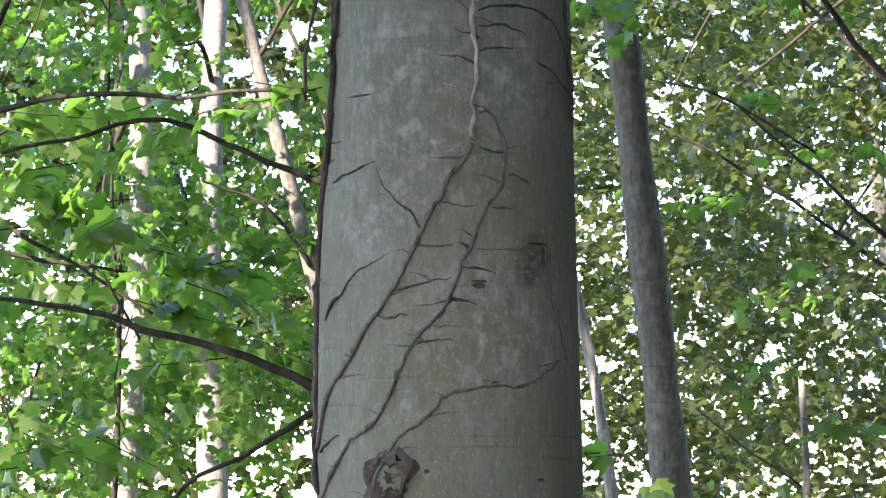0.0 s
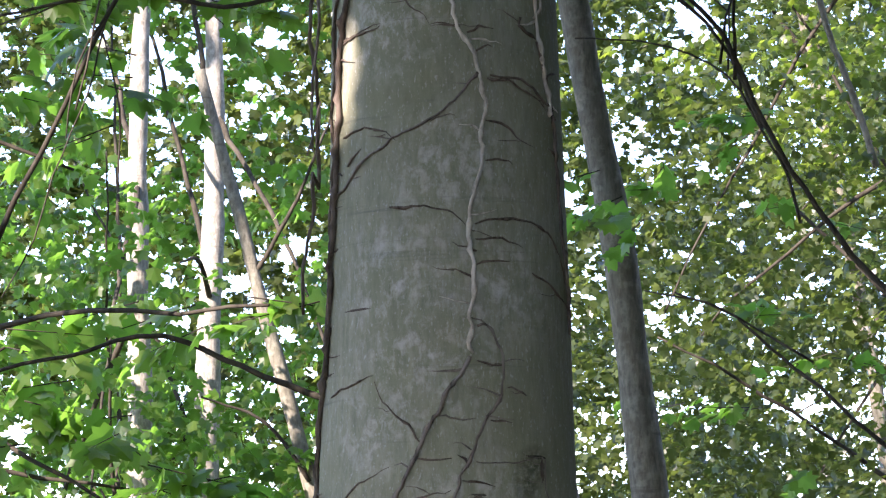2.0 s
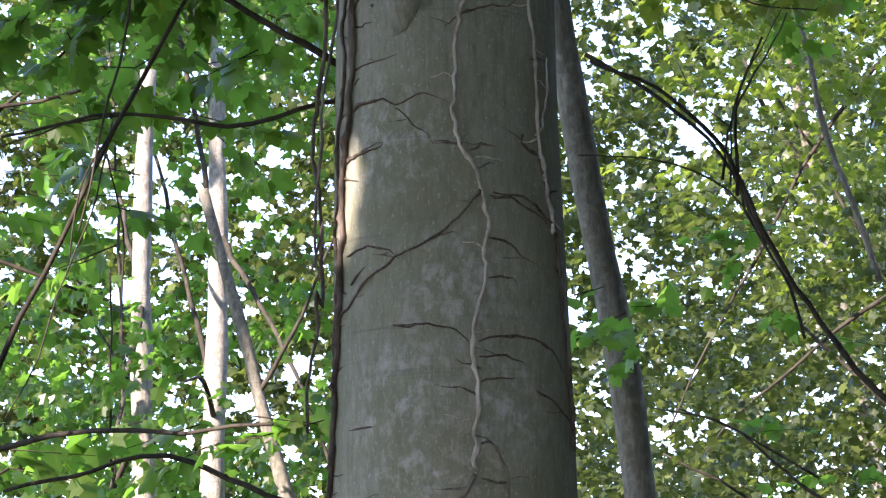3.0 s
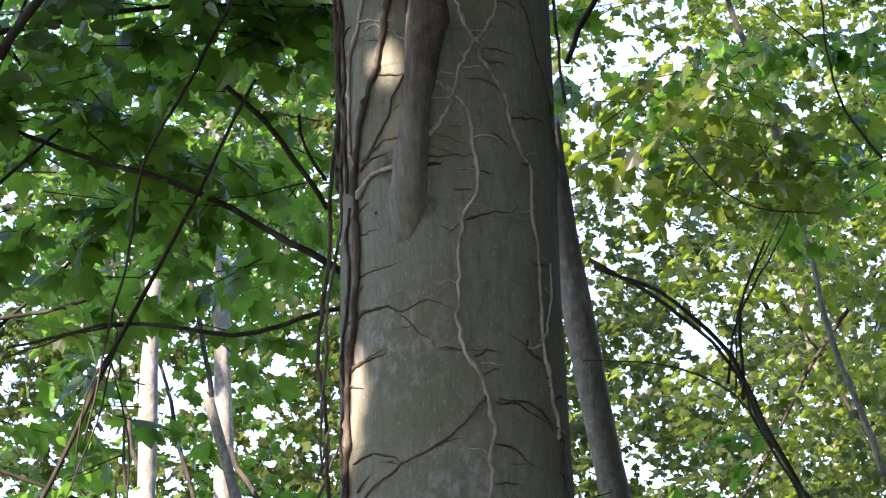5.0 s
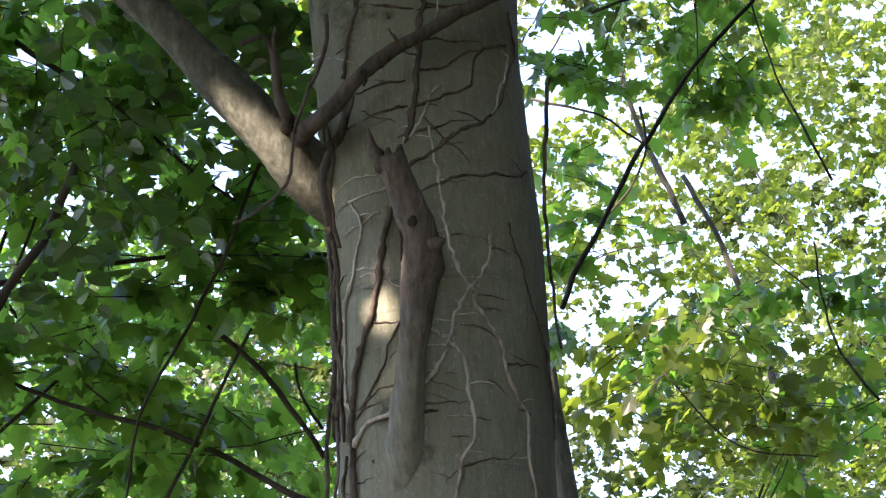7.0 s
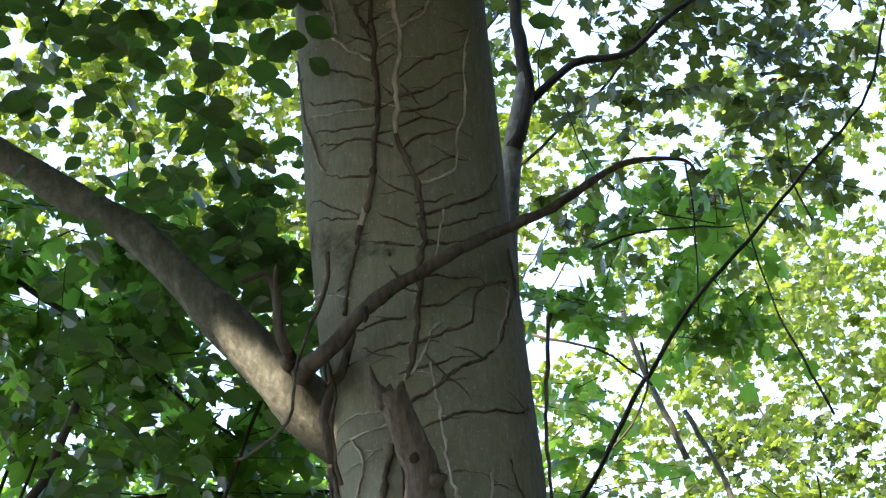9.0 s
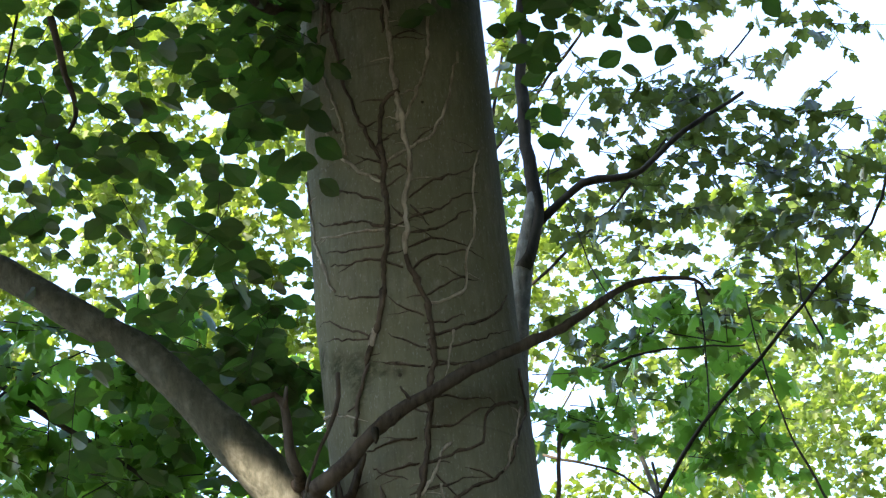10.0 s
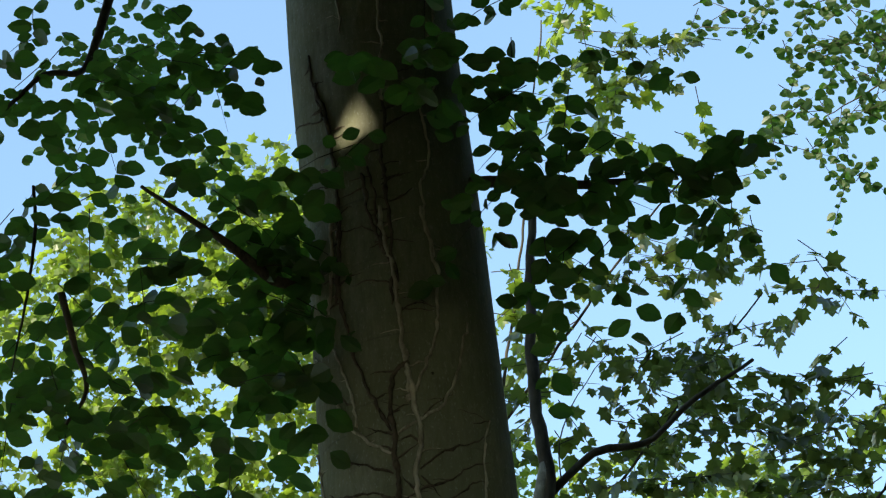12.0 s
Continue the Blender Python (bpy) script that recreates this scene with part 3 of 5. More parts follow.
shoot([(20.4, 3.058), (30.9, 3.045), (40.9, 3.008), (46.5, 2.995)], 0.0046, 0.0032, 125, VINE_MID)
shoot([(18.5, 2.949), (24.3, 2.948), (32.9, 2.944)], 0.0046, 0.0032, 126, VINE_MID)
shoot([(11.4, 3.273), (17.1, 3.282), (23.5, 3.28)], 0.0046, 0.0032, 127, VINE_MID)
shoot([(6.4, 3.285), (0.4, 3.29), (-7.1, 3.285)], 0.0046, 0.0032, 128, VINE_MID)
# stems and shoots higher up
vine([(11.2, 2.48), (10, 2.514), (12.4, 2.576), (12.8, 2.659), (12.4, 2.742), (13.3, 2.812), (15.5, 2.882), (17.8, 2.938), (18, 3.009), (20.3, 3.066), (20.5, 3.123), (18.9, 3.172), (15.7, 3.207), (11.7, 3.256), (6.2, 3.298), (3, 3.348), (2.1, 3.392), (2.8, 3.449), (4.5, 3.522), (5.3, 3.58), (6.8, 3.616)], 0.008, 0.0075, 301, VINE_PALE, shoots=5)
vine([(5.8, 3.605), (8.8, 3.634), (13.1, 3.694), (14.4, 3.738), (12.9, 3.767), (11.9, 3.797), (12.2, 3.834), (9.6, 3.887), (5.6, 3.916), (2, 3.939), (-0.8, 3.958), (-5, 3.98)], 0.0075, 0.007, 302, VINE_PALE, shoots=5)
vine([(2, 3.933), (6.6, 3.969), (9.8, 4.014), (14.5, 4.052), (17.9, 4.078), (22.1, 4.109), (25.9, 4.166), (27.9, 4.213), (27.9, 4.244)], 0.007, 0.0055, 303, VINE_PALE, shoots=2)
vine([(20.1, 4.075), (13, 4.119), (8.8, 4.153), (6.3, 4.214), (3.7, 4.276), (3.1, 4.354), (2.1, 4.417), (0.9, 4.496), (0.9, 4.536)], 0.007, 0.005, 304, VINE_PALE, shoots=4)
vine([(2, 3.933), (-2.6, 3.902), (-7.1, 3.865), (-13.2, 3.839), (-21, 3.806), (-27.4, 3.781), (-37.9, 3.768), (-47.9, 3.742), (-53.2, 3.711)], 0.008, 0.009, 305, VINE_PALE, shoots=2)
vine([(59.3, 3.083), (56.8, 3.152), (53.9, 3.207), (51.4, 3.263), (47.7, 3.325), (47.4, 3.405), (46.9, 3.477), (45.8, 3.535), (44.9, 3.622), (44.4, 3.696), (43.7, 3.756), (40.4, 3.782), (37.3, 3.825), (34.1, 3.882), (31.3, 3.941), (26.7, 3.983), (22.6, 4.011), (19.6, 4.04), (17.7, 4.072)], 0.007, 0.007, 306, VINE_PALE, shoots=6)
vine([(47.8, 3.321), (56, 3.369), (60, 3.431), (62, 3.507), (62.6, 3.54)], 0.005, 0.004, 307, VINE_PALE, shoots=1)
vine([(75.5, 2.547), (73.1, 2.686), (69.5, 2.769), (66.3, 2.88), (64.2, 2.993), (60.7, 3.091), (55.6, 3.173), (49.5, 3.265)], 0.007, 0.006, 308, VINE_MID, shoots=3)
vine([(-53.9, 3.802), (-51.2, 3.836), (-49.7, 3.879), (-45.9, 3.935), (-42.7, 3.992), (-39.1, 4.049), (-34.9, 4.12), (-32.1, 4.178), (-28.6, 4.236), (-25.2, 4.295), (-24.1, 4.323)], 0.012, 0.01, 309, VINE_DARK, shoots=4)
vine([(-74.5, 2.44), (-74, 2.527), (-72.4, 2.61), (-71.5, 2.694), (-71.1, 2.779), (-71.3, 2.865), (-68.2, 2.948), (-67.2, 3.033), (-64.3, 3.117), (-65.3, 3.205), (-65.2, 3.277), (-62.5, 3.362), (-59.3, 3.431), (-55.9, 3.515), (-55.1, 3.603), (-56.8, 3.664)], 0.011, 0.012, 310, VINE_DARK, shoots=10)
vine([(-57, 3.56), (-56.9, 3.619), (-54.8, 3.691), (-55.5, 3.751), (-53.9, 3.802)], 0.012, 0.012, 311, VINE_DARK, shoots=3)
vine([(-76.6, 2.784), (-75.8, 2.898), (-70.7, 3.008), (-75.6, 3.128), (-71.2, 3.225), (-74.5, 3.332), (-68.6, 3.427), (-63, 3.524), (-65.6, 3.616), (-62.9, 3.701)], 0.007, 0.006, 312, VINE_MID, shoots=4)
vine([(-56.6, 3.803), (-60.2, 3.861), (-61.4, 3.923), (-63, 4.017), (-60.1, 4.089), (-54.6, 4.142), (-49.4, 4.197), (-44.7, 4.252), (-45.6, 4.301), (-48.2, 4.344), (-52.1, 4.382)], 0.007, 0.005, 313, VINE_PALE, shoots=2)
vine([(-87.8, 3.778), (-87.5, 3.811), (-87.6, 3.902), (-87.6, 3.995), (-88, 4.089), (-82.1, 4.173), (-80, 4.248), (-88, 4.329), (-88, 4.41)], 0.01, 0.009, 314, VINE_DARK, shoots=3)
vine([(-87.8, 3.778), (-73.8, 3.85), (-66.5, 3.93), (-72.8, 4.032), (-76.3, 4.131), (-69.7, 4.23), (-76.2, 4.32), (-88, 4.442)], 0.01, 0.009, 315, VINE_MID, shoots=3)
vine([(-72.9, 3.756), (-77, 3.855), (-87.9, 3.964), (-87.7, 4.057), (-87.9, 4.152), (-87.5, 4.23), (-88, 4.313), (-88, 4.393)], 0.009, 0.007, 316, VINE_DARK, shoots=3)
vine([(-66.4, 3.746), (-68.1, 3.842), (-70.3, 3.967), (-66.7, 4.053), (-68.6, 4.15), (-71, 4.248), (-84, 4.367), (-88, 4.457)], 0.008, 0.007, 317, VINE_MID, shoots=3)
vine([(-88, 4.457), (-88, 4.507), (-79.9, 4.537), (-65.9, 4.558), (-55.4, 4.571), (-48.9, 4.609), (-45.2, 4.651)], 0.013, 0.01, 318, VINE_DARK, shoots=3)
vine([(-88, 4.474), (-74.1, 4.509), (-72.3, 4.571), (-71.8, 4.618), (-74.2, 4.673)], 0.005, 0.004, 319, VINE_MID, shoots=2)
shoot([(-51.9, 3.801), (-43.1, 3.823), (-31.7, 3.84), (-18.8, 3.844), (-12.7, 3.856), (-1.2, 3.836), (13.2, 3.813)], 0.004, 0.0025, 320, VINE_MID)
shoot([(-51.2, 3.781), (-45.1, 3.802), (-37.6, 3.809), (-30.2, 3.812)], 0.004, 0.0025, 321, VINE_MID)
vine([(-49.2, 3.793), (-39.2, 3.833), (-33.5, 3.872), (-28.5, 3.904), (-27.2, 3.956), (-24.1, 3.983), (-21.4, 4.008)], 0.005, 0.0035, 322, VINE_DARK, shoots=1)
shoot([(-53.7, 4.175), (-41, 4.173), (-26.2, 4.16)], 0.005, 0.003, 323, VINE_PALE)
shoot([(-45, 4.15), (-35.4, 4.148), (-26.8, 4.126), (-19.6, 4.098)], 0.004, 0.0025, 324, VINE_PALE)
shoot([(-11.8, 3.781), (-1.6, 3.785), (7, 3.787), (12.4, 3.788)], 0.004, 0.003, 325, VINE_MID)
shoot([(0.5, 3.863), (7.1, 3.861)], 0.0035, 0.0025, 326, VINE_MID)
shoot([(-23.6, 4.381), (-38, 4.376), (-51.1, 4.372), (-64.2, 4.362), (-78.1, 4.34)], 0.0045, 0.003, 327, VINE_PALE)
shoot([(-26.2, 4.418), (-40.8, 4.42), (-58.3, 4.416), (-70.1, 4.405)], 0.004, 0.003, 328, VINE_PALE)
shoot([(-31.3, 4.316), (-39.8, 4.308), (-53.9, 4.297), (-58.3, 4.286)], 0.004, 0.003, 329, VINE_PALE)
shoot([(-21.1, 4.264), (-20.3, 4.224), (-19.2, 4.178), (-20.2, 4.117)], 0.005, 0.003, 330, VINE_DARK)
shoot([(13.9, 3.74), (19.3, 3.739), (23.6, 3.742)], 0.004, 0.003, 331, VINE_MID)
shoot([(5.8, 3.605), (11.7, 3.62), (25.5, 3.639), (37.4, 3.664)], 0.0045, 0.003, 332, VINE_MID)
vine([(34.5, 3.886), (48.3, 3.903), (60, 3.914)], 0.0045, 0.003, 333, VINE_MID, shoots=1)
shoot([(40, 3.782), (48.7, 3.783), (52.4, 3.776)], 0.004, 0.003, 334, VINE_MID)
shoot([(23.9, 3.853), (30.3, 3.834), (35.4, 3.816)], 0.0035, 0.0025, 335, VINE_MID)
shoot([(18.7, 4.077), (27.4, 4.077), (38.9, 4.074)], 0.0045, 0.003, 336, VINE_MID)
shoot([(20.5, 4.037), (28.8, 4.042), (33.7, 4.036)], 0.004, 0.003, 337, VINE_MID)
shoot([(9.7, 3.989), (17.1, 3.993), (28, 3.968), (32.1, 3.944)], 0.004, 0.003, 338, VINE_MID)
shoot([(27.7, 4.205), (33.6, 4.209), (41.4, 4.2)], 0.004, 0.003, 339, VINE_MID)
shoot([(6.1, 4.228), (11.2, 4.232), (16.2, 4.235)], 0.004, 0.003, 340, VINE_MID)
vine([(81.2, 3.756), (80.9, 3.817), (73.7, 3.913), (68.3, 3.967), (58.2, 4.06), (53.6, 4.101), (49.5, 4.157), (43.6, 4.227), (40.4, 4.286)], 0.0045, 0.0035, 341, VINE_DARK, shoots=3)
shoot([(-55.6, 3.396), (-47, 3.402), (-35.8, 3.399), (-27.3, 3.382), (-19.6, 3.394), (-12.3, 3.402), (-3.8, 3.399), (0.9, 3.387)], 0.0045, 0.003, 342, VINE_MID)
shoot([(-27.3, 3.382), (-18.4, 3.35), (-12.7, 3.319), (-7.2, 3.286)], 0.0035, 0.002, 343, VINE_MID)
shoot([(7.5, 3.286), (-0.2, 3.292), (-7.2, 3.289)], 0.0045, 0.0035, 344, VINE_MID)
shoot([(-64, 3.282), (-51.9, 3.294), (-41.4, 3.302), (-33.9, 3.303)], 0.0045, 0.0035, 345, VINE_MID)
shoot([(12.7, 3.226), (17.7, 3.238), (22.7, 3.235)], 0.004, 0.003, 346, VINE_MID)
shoot([(-55.1, 3.498), (-46.8, 3.511), (-35, 3.521), (-25.2, 3.521)], 0.0035, 0.0025, 347, VINE_MID)
shoot([(-55, 3.617), (-46.4, 3.618), (-39.3, 3.617)], 0.0035, 0.0025, 348, VINE_MID)
shoot([(5.8, 3.605), (1.4, 3.587), (-0.6, 3.575)], 0.004, 0.003, 349, VINE_MID)
shoot([(2.6, 3.693), (7.7, 3.692), (12.4, 3.693)], 0.004, 0.003, 350, VINE_MID)
shoot([(45.8, 3.518), (53.9, 3.525), (62.5, 3.528)], 0.004, 0.003, 351, VINE_MID)
vine([(48.5, 3.275), (42.4, 3.285), (38.9, 3.3), (38.5, 3.317)], 0.005, 0.004, 352, VINE_DARK, shoots=2)
vine([(59.6, 3.097), (48.1, 3.131), (37, 3.159), (21.5, 3.163)], 0.005, 0.004, 353, VINE_DARK, shoots=1)
vine([(-14.6, 4.424), (-6.2, 4.45), (5.3, 4.488), (15.5, 4.529), (26.1, 4.554), (37.8, 4.586)], 0.0065, 0.006, 354, VINE_MID, shoots=2)
vine([(37.8, 4.586), (45.8, 4.636), (50.2, 4.691), (58.8, 4.762), (63.1, 4.811)], 0.0065, 0.0045, 355, VINE_PALE, shoots=3)
vine([(-6.8, 4.357), (1, 4.369), (10.5, 4.385), (26.7, 4.399), (49.3, 4.428), (64.9, 4.462)], 0.006, 0.0045, 356, VINE_MID, shoots=2)
vine([(-14, 4.49), (-5.6, 4.547), (-0.7, 4.584), (3.9, 4.624), (9.5, 4.652)], 0.0065, 0.005, 357, VINE_PALE, shoots=1)
vine([(-8.6, 4.593), (-1.3, 4.601), (8.3, 4.619), (16.6, 4.639), (25.7, 4.671), (32.6, 4.734), (37.8, 4.765), (58.3, 4.816)], 0.006, 0.0045, 358, VINE_MID, shoots=1)
shoot([(-3.3, 4.576), (4.7, 4.528), (12.9, 4.481), (21.1, 4.433)], 0.004, 0.003, 359, VINE_MID)
shoot([(-17.2, 4.513), (-7.7, 4.523), (4.7, 4.528), (14.5, 4.549), (28.1, 4.565)], 0.0045, 0.003, 360, VINE_MID)
shoot([(-36.1, 4.606), (-25.8, 4.577), (-16.3, 4.556)], 0.004, 0.003, 361, VINE_MID)
vine([(-13.2, 4.492), (-9.7, 4.561), (-6, 4.623), (-2.8, 4.719), (-0.5, 4.817), (1.9, 4.915), (3, 5), (3, 5.066), (-0.8, 5.11), (-2, 5.153), (-2.9, 5.205)], 0.012, 0.011, 362, VINE_MID, shoots=4)
vine([(-2.9, 5.205), (-1.5, 5.273), (0.4, 5.359), (2.4, 5.447), (2.7, 5.517), (0.6, 5.572), (-0.9, 5.626), (-0.2, 5.68), (-0, 5.735), (-2.8, 5.775)], 0.011, 0.0105, 363, VINE_PALE, shoots=3)
vine([(-32.7, 4.902), (-27.9, 4.945), (-22.7, 5.006), (-20, 5.079), (-17.8, 5.146), (-15.5, 5.212), (-13, 5.296), (-12.8, 5.384), (-13.1, 5.471), (-13.7, 5.562), (-12.6, 5.632), (-10.2, 5.684), (-4.8, 5.709), (0.4, 5.72)], 0.0115, 0.01, 364, VINE_MID, shoots=6)
vine([(-29.1, 4.939), (-26.3, 4.969), (-22.7, 5.006)], 0.013, 0.011, 365, VINE_PALE, shoots=0)
vine([(-1.6, 5.621), (-0.5, 5.692), (-1.9, 5.739), (-4, 5.776), (-3.8, 5.86), (-4.5, 5.917), (-4.5, 6.01), (-5.6, 6.088), (-6.3, 6.164), (-7.4, 6.242)], 0.01, 0.009, 366, VINE_PALE, shoots=5)
vine([(-3.2, 5.972), (-4.5, 6.048), (-5.5, 6.088), (-5.1, 6.164), (-5.1, 6.242), (-5.8, 6.321), (-3.6, 6.438), (-1, 6.519), (1.2, 6.639)], 0.009, 0.007, 367, VINE_MID, shoots=6)
vine([(-5.9, 5.917), (-5.6, 5.992), (-9.4, 6.071), (-12.5, 6.149), (-14, 6.21), (-14.4, 6.288), (-12.6, 6.385)], 0.007, 0.005, 368, VINE_MID, shoots=4)
vine([(-17.1, 6.367), (-16.3, 6.286), (-13.1, 6.185), (-9.3, 6.106)], 0.008, 0.006, 369, VINE_MID, shoots=3)
vine([(0.5, 6.596), (2.9, 6.739), (4.5, 6.801), (3.9, 6.886), (4.1, 6.992)], 0.008, 0.006, 370, VINE_PALE, shoots=3)
vine([(-3.4, 5.595), (6.8, 5.674), (11.2, 5.73), (17.3, 5.787), (22, 5.883), (23, 5.978), (22.7, 6.054), (20.3, 6.11), (18, 6.184), (17.4, 6.242)], 0.0075, 0.0065, 371, VINE_PALE, shoots=2)
vine([(22.4, 6.071), (20, 6.127), (17.6, 6.184), (20.4, 6.264), (22.4, 6.324), (27.5, 6.409), (28.8, 6.47), (27.5, 6.55), (28, 6.611), (33.1, 6.649), (40, 6.703)], 0.0065, 0.0055, 372, VINE_PALE, shoots=3)
vine([(-10.8, 5.5), (-0.4, 5.531), (10.3, 5.574), (19.7, 5.624), (26.2, 5.684), (29.8, 5.762), (33.9, 5.823), (40.3, 5.872)], 0.007, 0.0055, 373, VINE_PALE, shoots=1)
vine([(-15, 5.441), (-25.5, 5.472), (-34.6, 5.521), (-42.2, 5.58), (-48.5, 5.647), (-55.9, 5.719), (-61.7, 5.788), (-75, 5.87)], 0.007, 0.0055, 374, VINE_PALE, shoots=2)
vine([(-34.2, 5.548), (-36.1, 5.605), (-40.2, 5.703), (-46, 5.788), (-55.9, 5.867)], 0.0055, 0.004, 375, VINE_PALE, shoots=1)
vine([(-14.1, 5.513), (-22.2, 5.566), (-26.7, 5.644), (-29.7, 5.703), (-34.9, 5.767), (-37.6, 5.864), (-38.5, 5.922)], 0.007, 0.006, 376, VINE_DARK, shoots=1)
vine([(-38.9, 5.904), (-42.1, 5.986), (-41.2, 6.079), (-38.2, 6.169), (-35, 6.278)], 0.009, 0.008, 377, VINE_DARK, shoots=4)
vine([(-52.9, 5.954), (-48.1, 6.037), (-43.2, 6.122), (-43.6, 6.2), (-38.2, 6.285)], 0.008, 0.007, 378, VINE_PALE, shoots=3)
vine([(-45.8, 5.975), (-40.7, 6.098), (-37.8, 6.208), (-35.3, 6.32), (-34.5, 6.399), (-35.7, 6.481), (-37, 6.565), (-40.7, 6.654), (-44.2, 6.746)], 0.008, 0.007, 379, VINE_DARK, shoots=5)
vine([(-36.3, 6.479), (-39.5, 6.629), (-44.8, 6.724), (-48.6, 6.861)], 0.007, 0.005, 380, VINE_DARK, shoots=4)
vine([(-22.9, 6.889), (-22.4, 6.951), (-22.5, 7.016)], 0.005, 0.004, 381, VINE_PALE, shoots=1)
vine([(26.7, 6.792), (37.2, 6.872), (42.9, 6.948), (43.1, 7.034)], 0.005, 0.004, 382, VINE_PALE, shoots=1)
shoot([(-14.6, 5.381), (-24.6, 5.404), (-42.5, 5.455), (-62.9, 5.513)], 0.005, 0.0035, 383, VINE_MID)
shoot([(-12.8, 5.305), (-18.8, 5.315), (-37.5, 5.342), (-68.1, 5.404)], 0.005, 0.0035, 384, VINE_MID)
shoot([(-12.4, 5.287), (-19.2, 5.288), (-34.1, 5.3), (-49.1, 5.323), (-70.3, 5.351)], 0.0055, 0.0035, 385, VINE_PALE)
shoot([(-13.8, 5.242), (-19.8, 5.236), (-38.7, 5.251), (-57.9, 5.289)], 0.005, 0.0035, 386, VINE_MID)
shoot([(-3.7, 5.166), (-7.5, 5.176), (-24.1, 5.199), (-39, 5.217), (-53.5, 5.238)], 0.0055, 0.004, 387, VINE_MID)
shoot([(-18.9, 5.105), (-22.5, 5.1), (-41.1, 5.123), (-50.9, 5.144)], 0.005, 0.004, 388, VINE_MID)
shoot([(-28.6, 4.988), (-32.4, 4.994), (-48.1, 5.04), (-58.4, 5.074), (-73.1, 5.096)], 0.0045, 0.003, 389, VINE_MID)
shoot([(-24.8, 4.997), (-28.7, 4.98), (-36.6, 4.98), (-49.1, 5.004), (-67.7, 5.038)], 0.0045, 0.003, 390, VINE_MID)
vine([(-49.8, 5.151), (-54.6, 5.186), (-59.7, 5.267), (-70.1, 5.361), (-73, 5.439), (-81.4, 5.568)], 0.006, 0.0045, 391, VINE_PALE, shoots=2)
shoot([(1.4, 5.385), (12.5, 5.422), (27, 5.465), (49.3, 5.527)], 0.005, 0.0035, 392, VINE_MID)
shoot([(0.5, 5.32), (14.6, 5.343), (29.6, 5.403), (47, 5.434)], 0.005, 0.0035, 393, VINE_MID)
shoot([(0.4, 5.273), (11.9, 5.281), (28.2, 5.335), (45.6, 5.384)], 0.005, 0.0035, 394, VINE_MID)
shoot([(-0.9, 5.23), (9.6, 5.241), (22.9, 5.246), (38.7, 5.249)], 0.005, 0.0035, 395, VINE_MID)
shoot([(0.3, 5.161), (8.8, 5.194), (22.4, 5.212), (35.6, 5.23), (46.2, 5.226)], 0.005, 0.0035, 396, VINE_MID)
shoot([(5, 5.083), (13.5, 5.102), (22.6, 5.131), (30, 5.146), (39.9, 5.153)], 0.005, 0.0035, 397, VINE_MID)
vine([(5.3, 5.057), (17.5, 5.071), (28.9, 5.103), (33.8, 5.142), (37, 5.205), (41.7, 5.264), (45.8, 5.358), (48, 5.468), (50, 5.57)], 0.0065, 0.004, 398, VINE_PALE, shoots=1)
shoot([(50, 5.57), (43.1, 5.556), (36.6, 5.542)], 0.004, 0.003, 399, VINE_MID)
shoot([(4, 5.006), (14.5, 5.016), (25, 5.036), (27.7, 5.03)], 0.005, 0.0035, 400, VINE_MID)
vine([(3.7, 4.965), (17.1, 4.985), (35.9, 5.033), (50.6, 5.079), (65.1, 5.149)], 0.006, 0.004, 401, VINE_MID, shoots=0)
shoot([(2.1, 4.923), (19, 4.935), (37.9, 4.976), (64.7, 5.042)], 0.005, 0.0035, 402, VINE_MID)
shoot([(1.3, 4.866), (14.2, 4.875), (32.7, 4.904)], 0.005, 0.0035, 403, VINE_MID)
shoot([(18.8, 4.993), (15.7, 4.934), (12.2, 4.865), (10.1, 4.829)], 0.005, 0.004, 404, VINE_PALE)
shoot([(3.3, 5.015), (-3.7, 5.05), (-9.6, 5.07), (-15.7, 5.092)], 0.005, 0.0035, 405, VINE_MID)
shoot([(1.3, 4.932), (-9.2, 4.957), (-18.2, 4.985)], 0.005, 0.0035, 406, VINE_MID)
shoot([(-0, 4.874), (-10.8, 4.884), (-23.5, 4.901), (-30.4, 4.915)], 0.005, 0.0035, 407, VINE_MID)
shoot([(-0.4, 4.792), (15.4, 4.797), (25, 4.792), (37, 4.8)], 0.005, 0.0035, 408, VINE_MID)
shoot([(-2.7, 4.694), (13, 4.709), (30.9, 4.753), (54.2, 4.804)], 0.005, 0.0035, 409, VINE_MID)
vine([(42.6, 4.611), (48.8, 4.684), (56.6, 4.745), (69.5, 4.835), (68.5, 4.883), (68.3, 4.933)], 0.006, 0.005, 410, VINE_MID, shoots=1)
vine([(-30.9, 4.908), (-37.9, 4.851), (-42, 4.792), (-45.7, 4.716)], 0.009, 0.007, 411, VINE_DARK, shoots=1)
shoot([(-88, 4.859), (-51.7, 4.775), (-36.5, 4.745)], 0.005, 0.0035, 412, VINE_PALE)
shoot([(-9.5, 4.674), (-22.3, 4.675), (-32.9, 4.671), (-50.1, 4.671)], 0.005, 0.0035, 413, VINE_MID)
shoot([(-8.1, 4.6), (-21.1, 4.589), (-35.8, 4.578)], 0.005, 0.0035, 414, VINE_MID)
shoot([(-11.6, 5.488), (-19.7, 5.515), (-30.2, 5.545)], 0.0045, 0.003, 415, VINE_MID)
shoot([(-11.1, 5.426), (-3.5, 5.448), (2, 5.468)], 0.0045, 0.003, 416, VINE_MID)
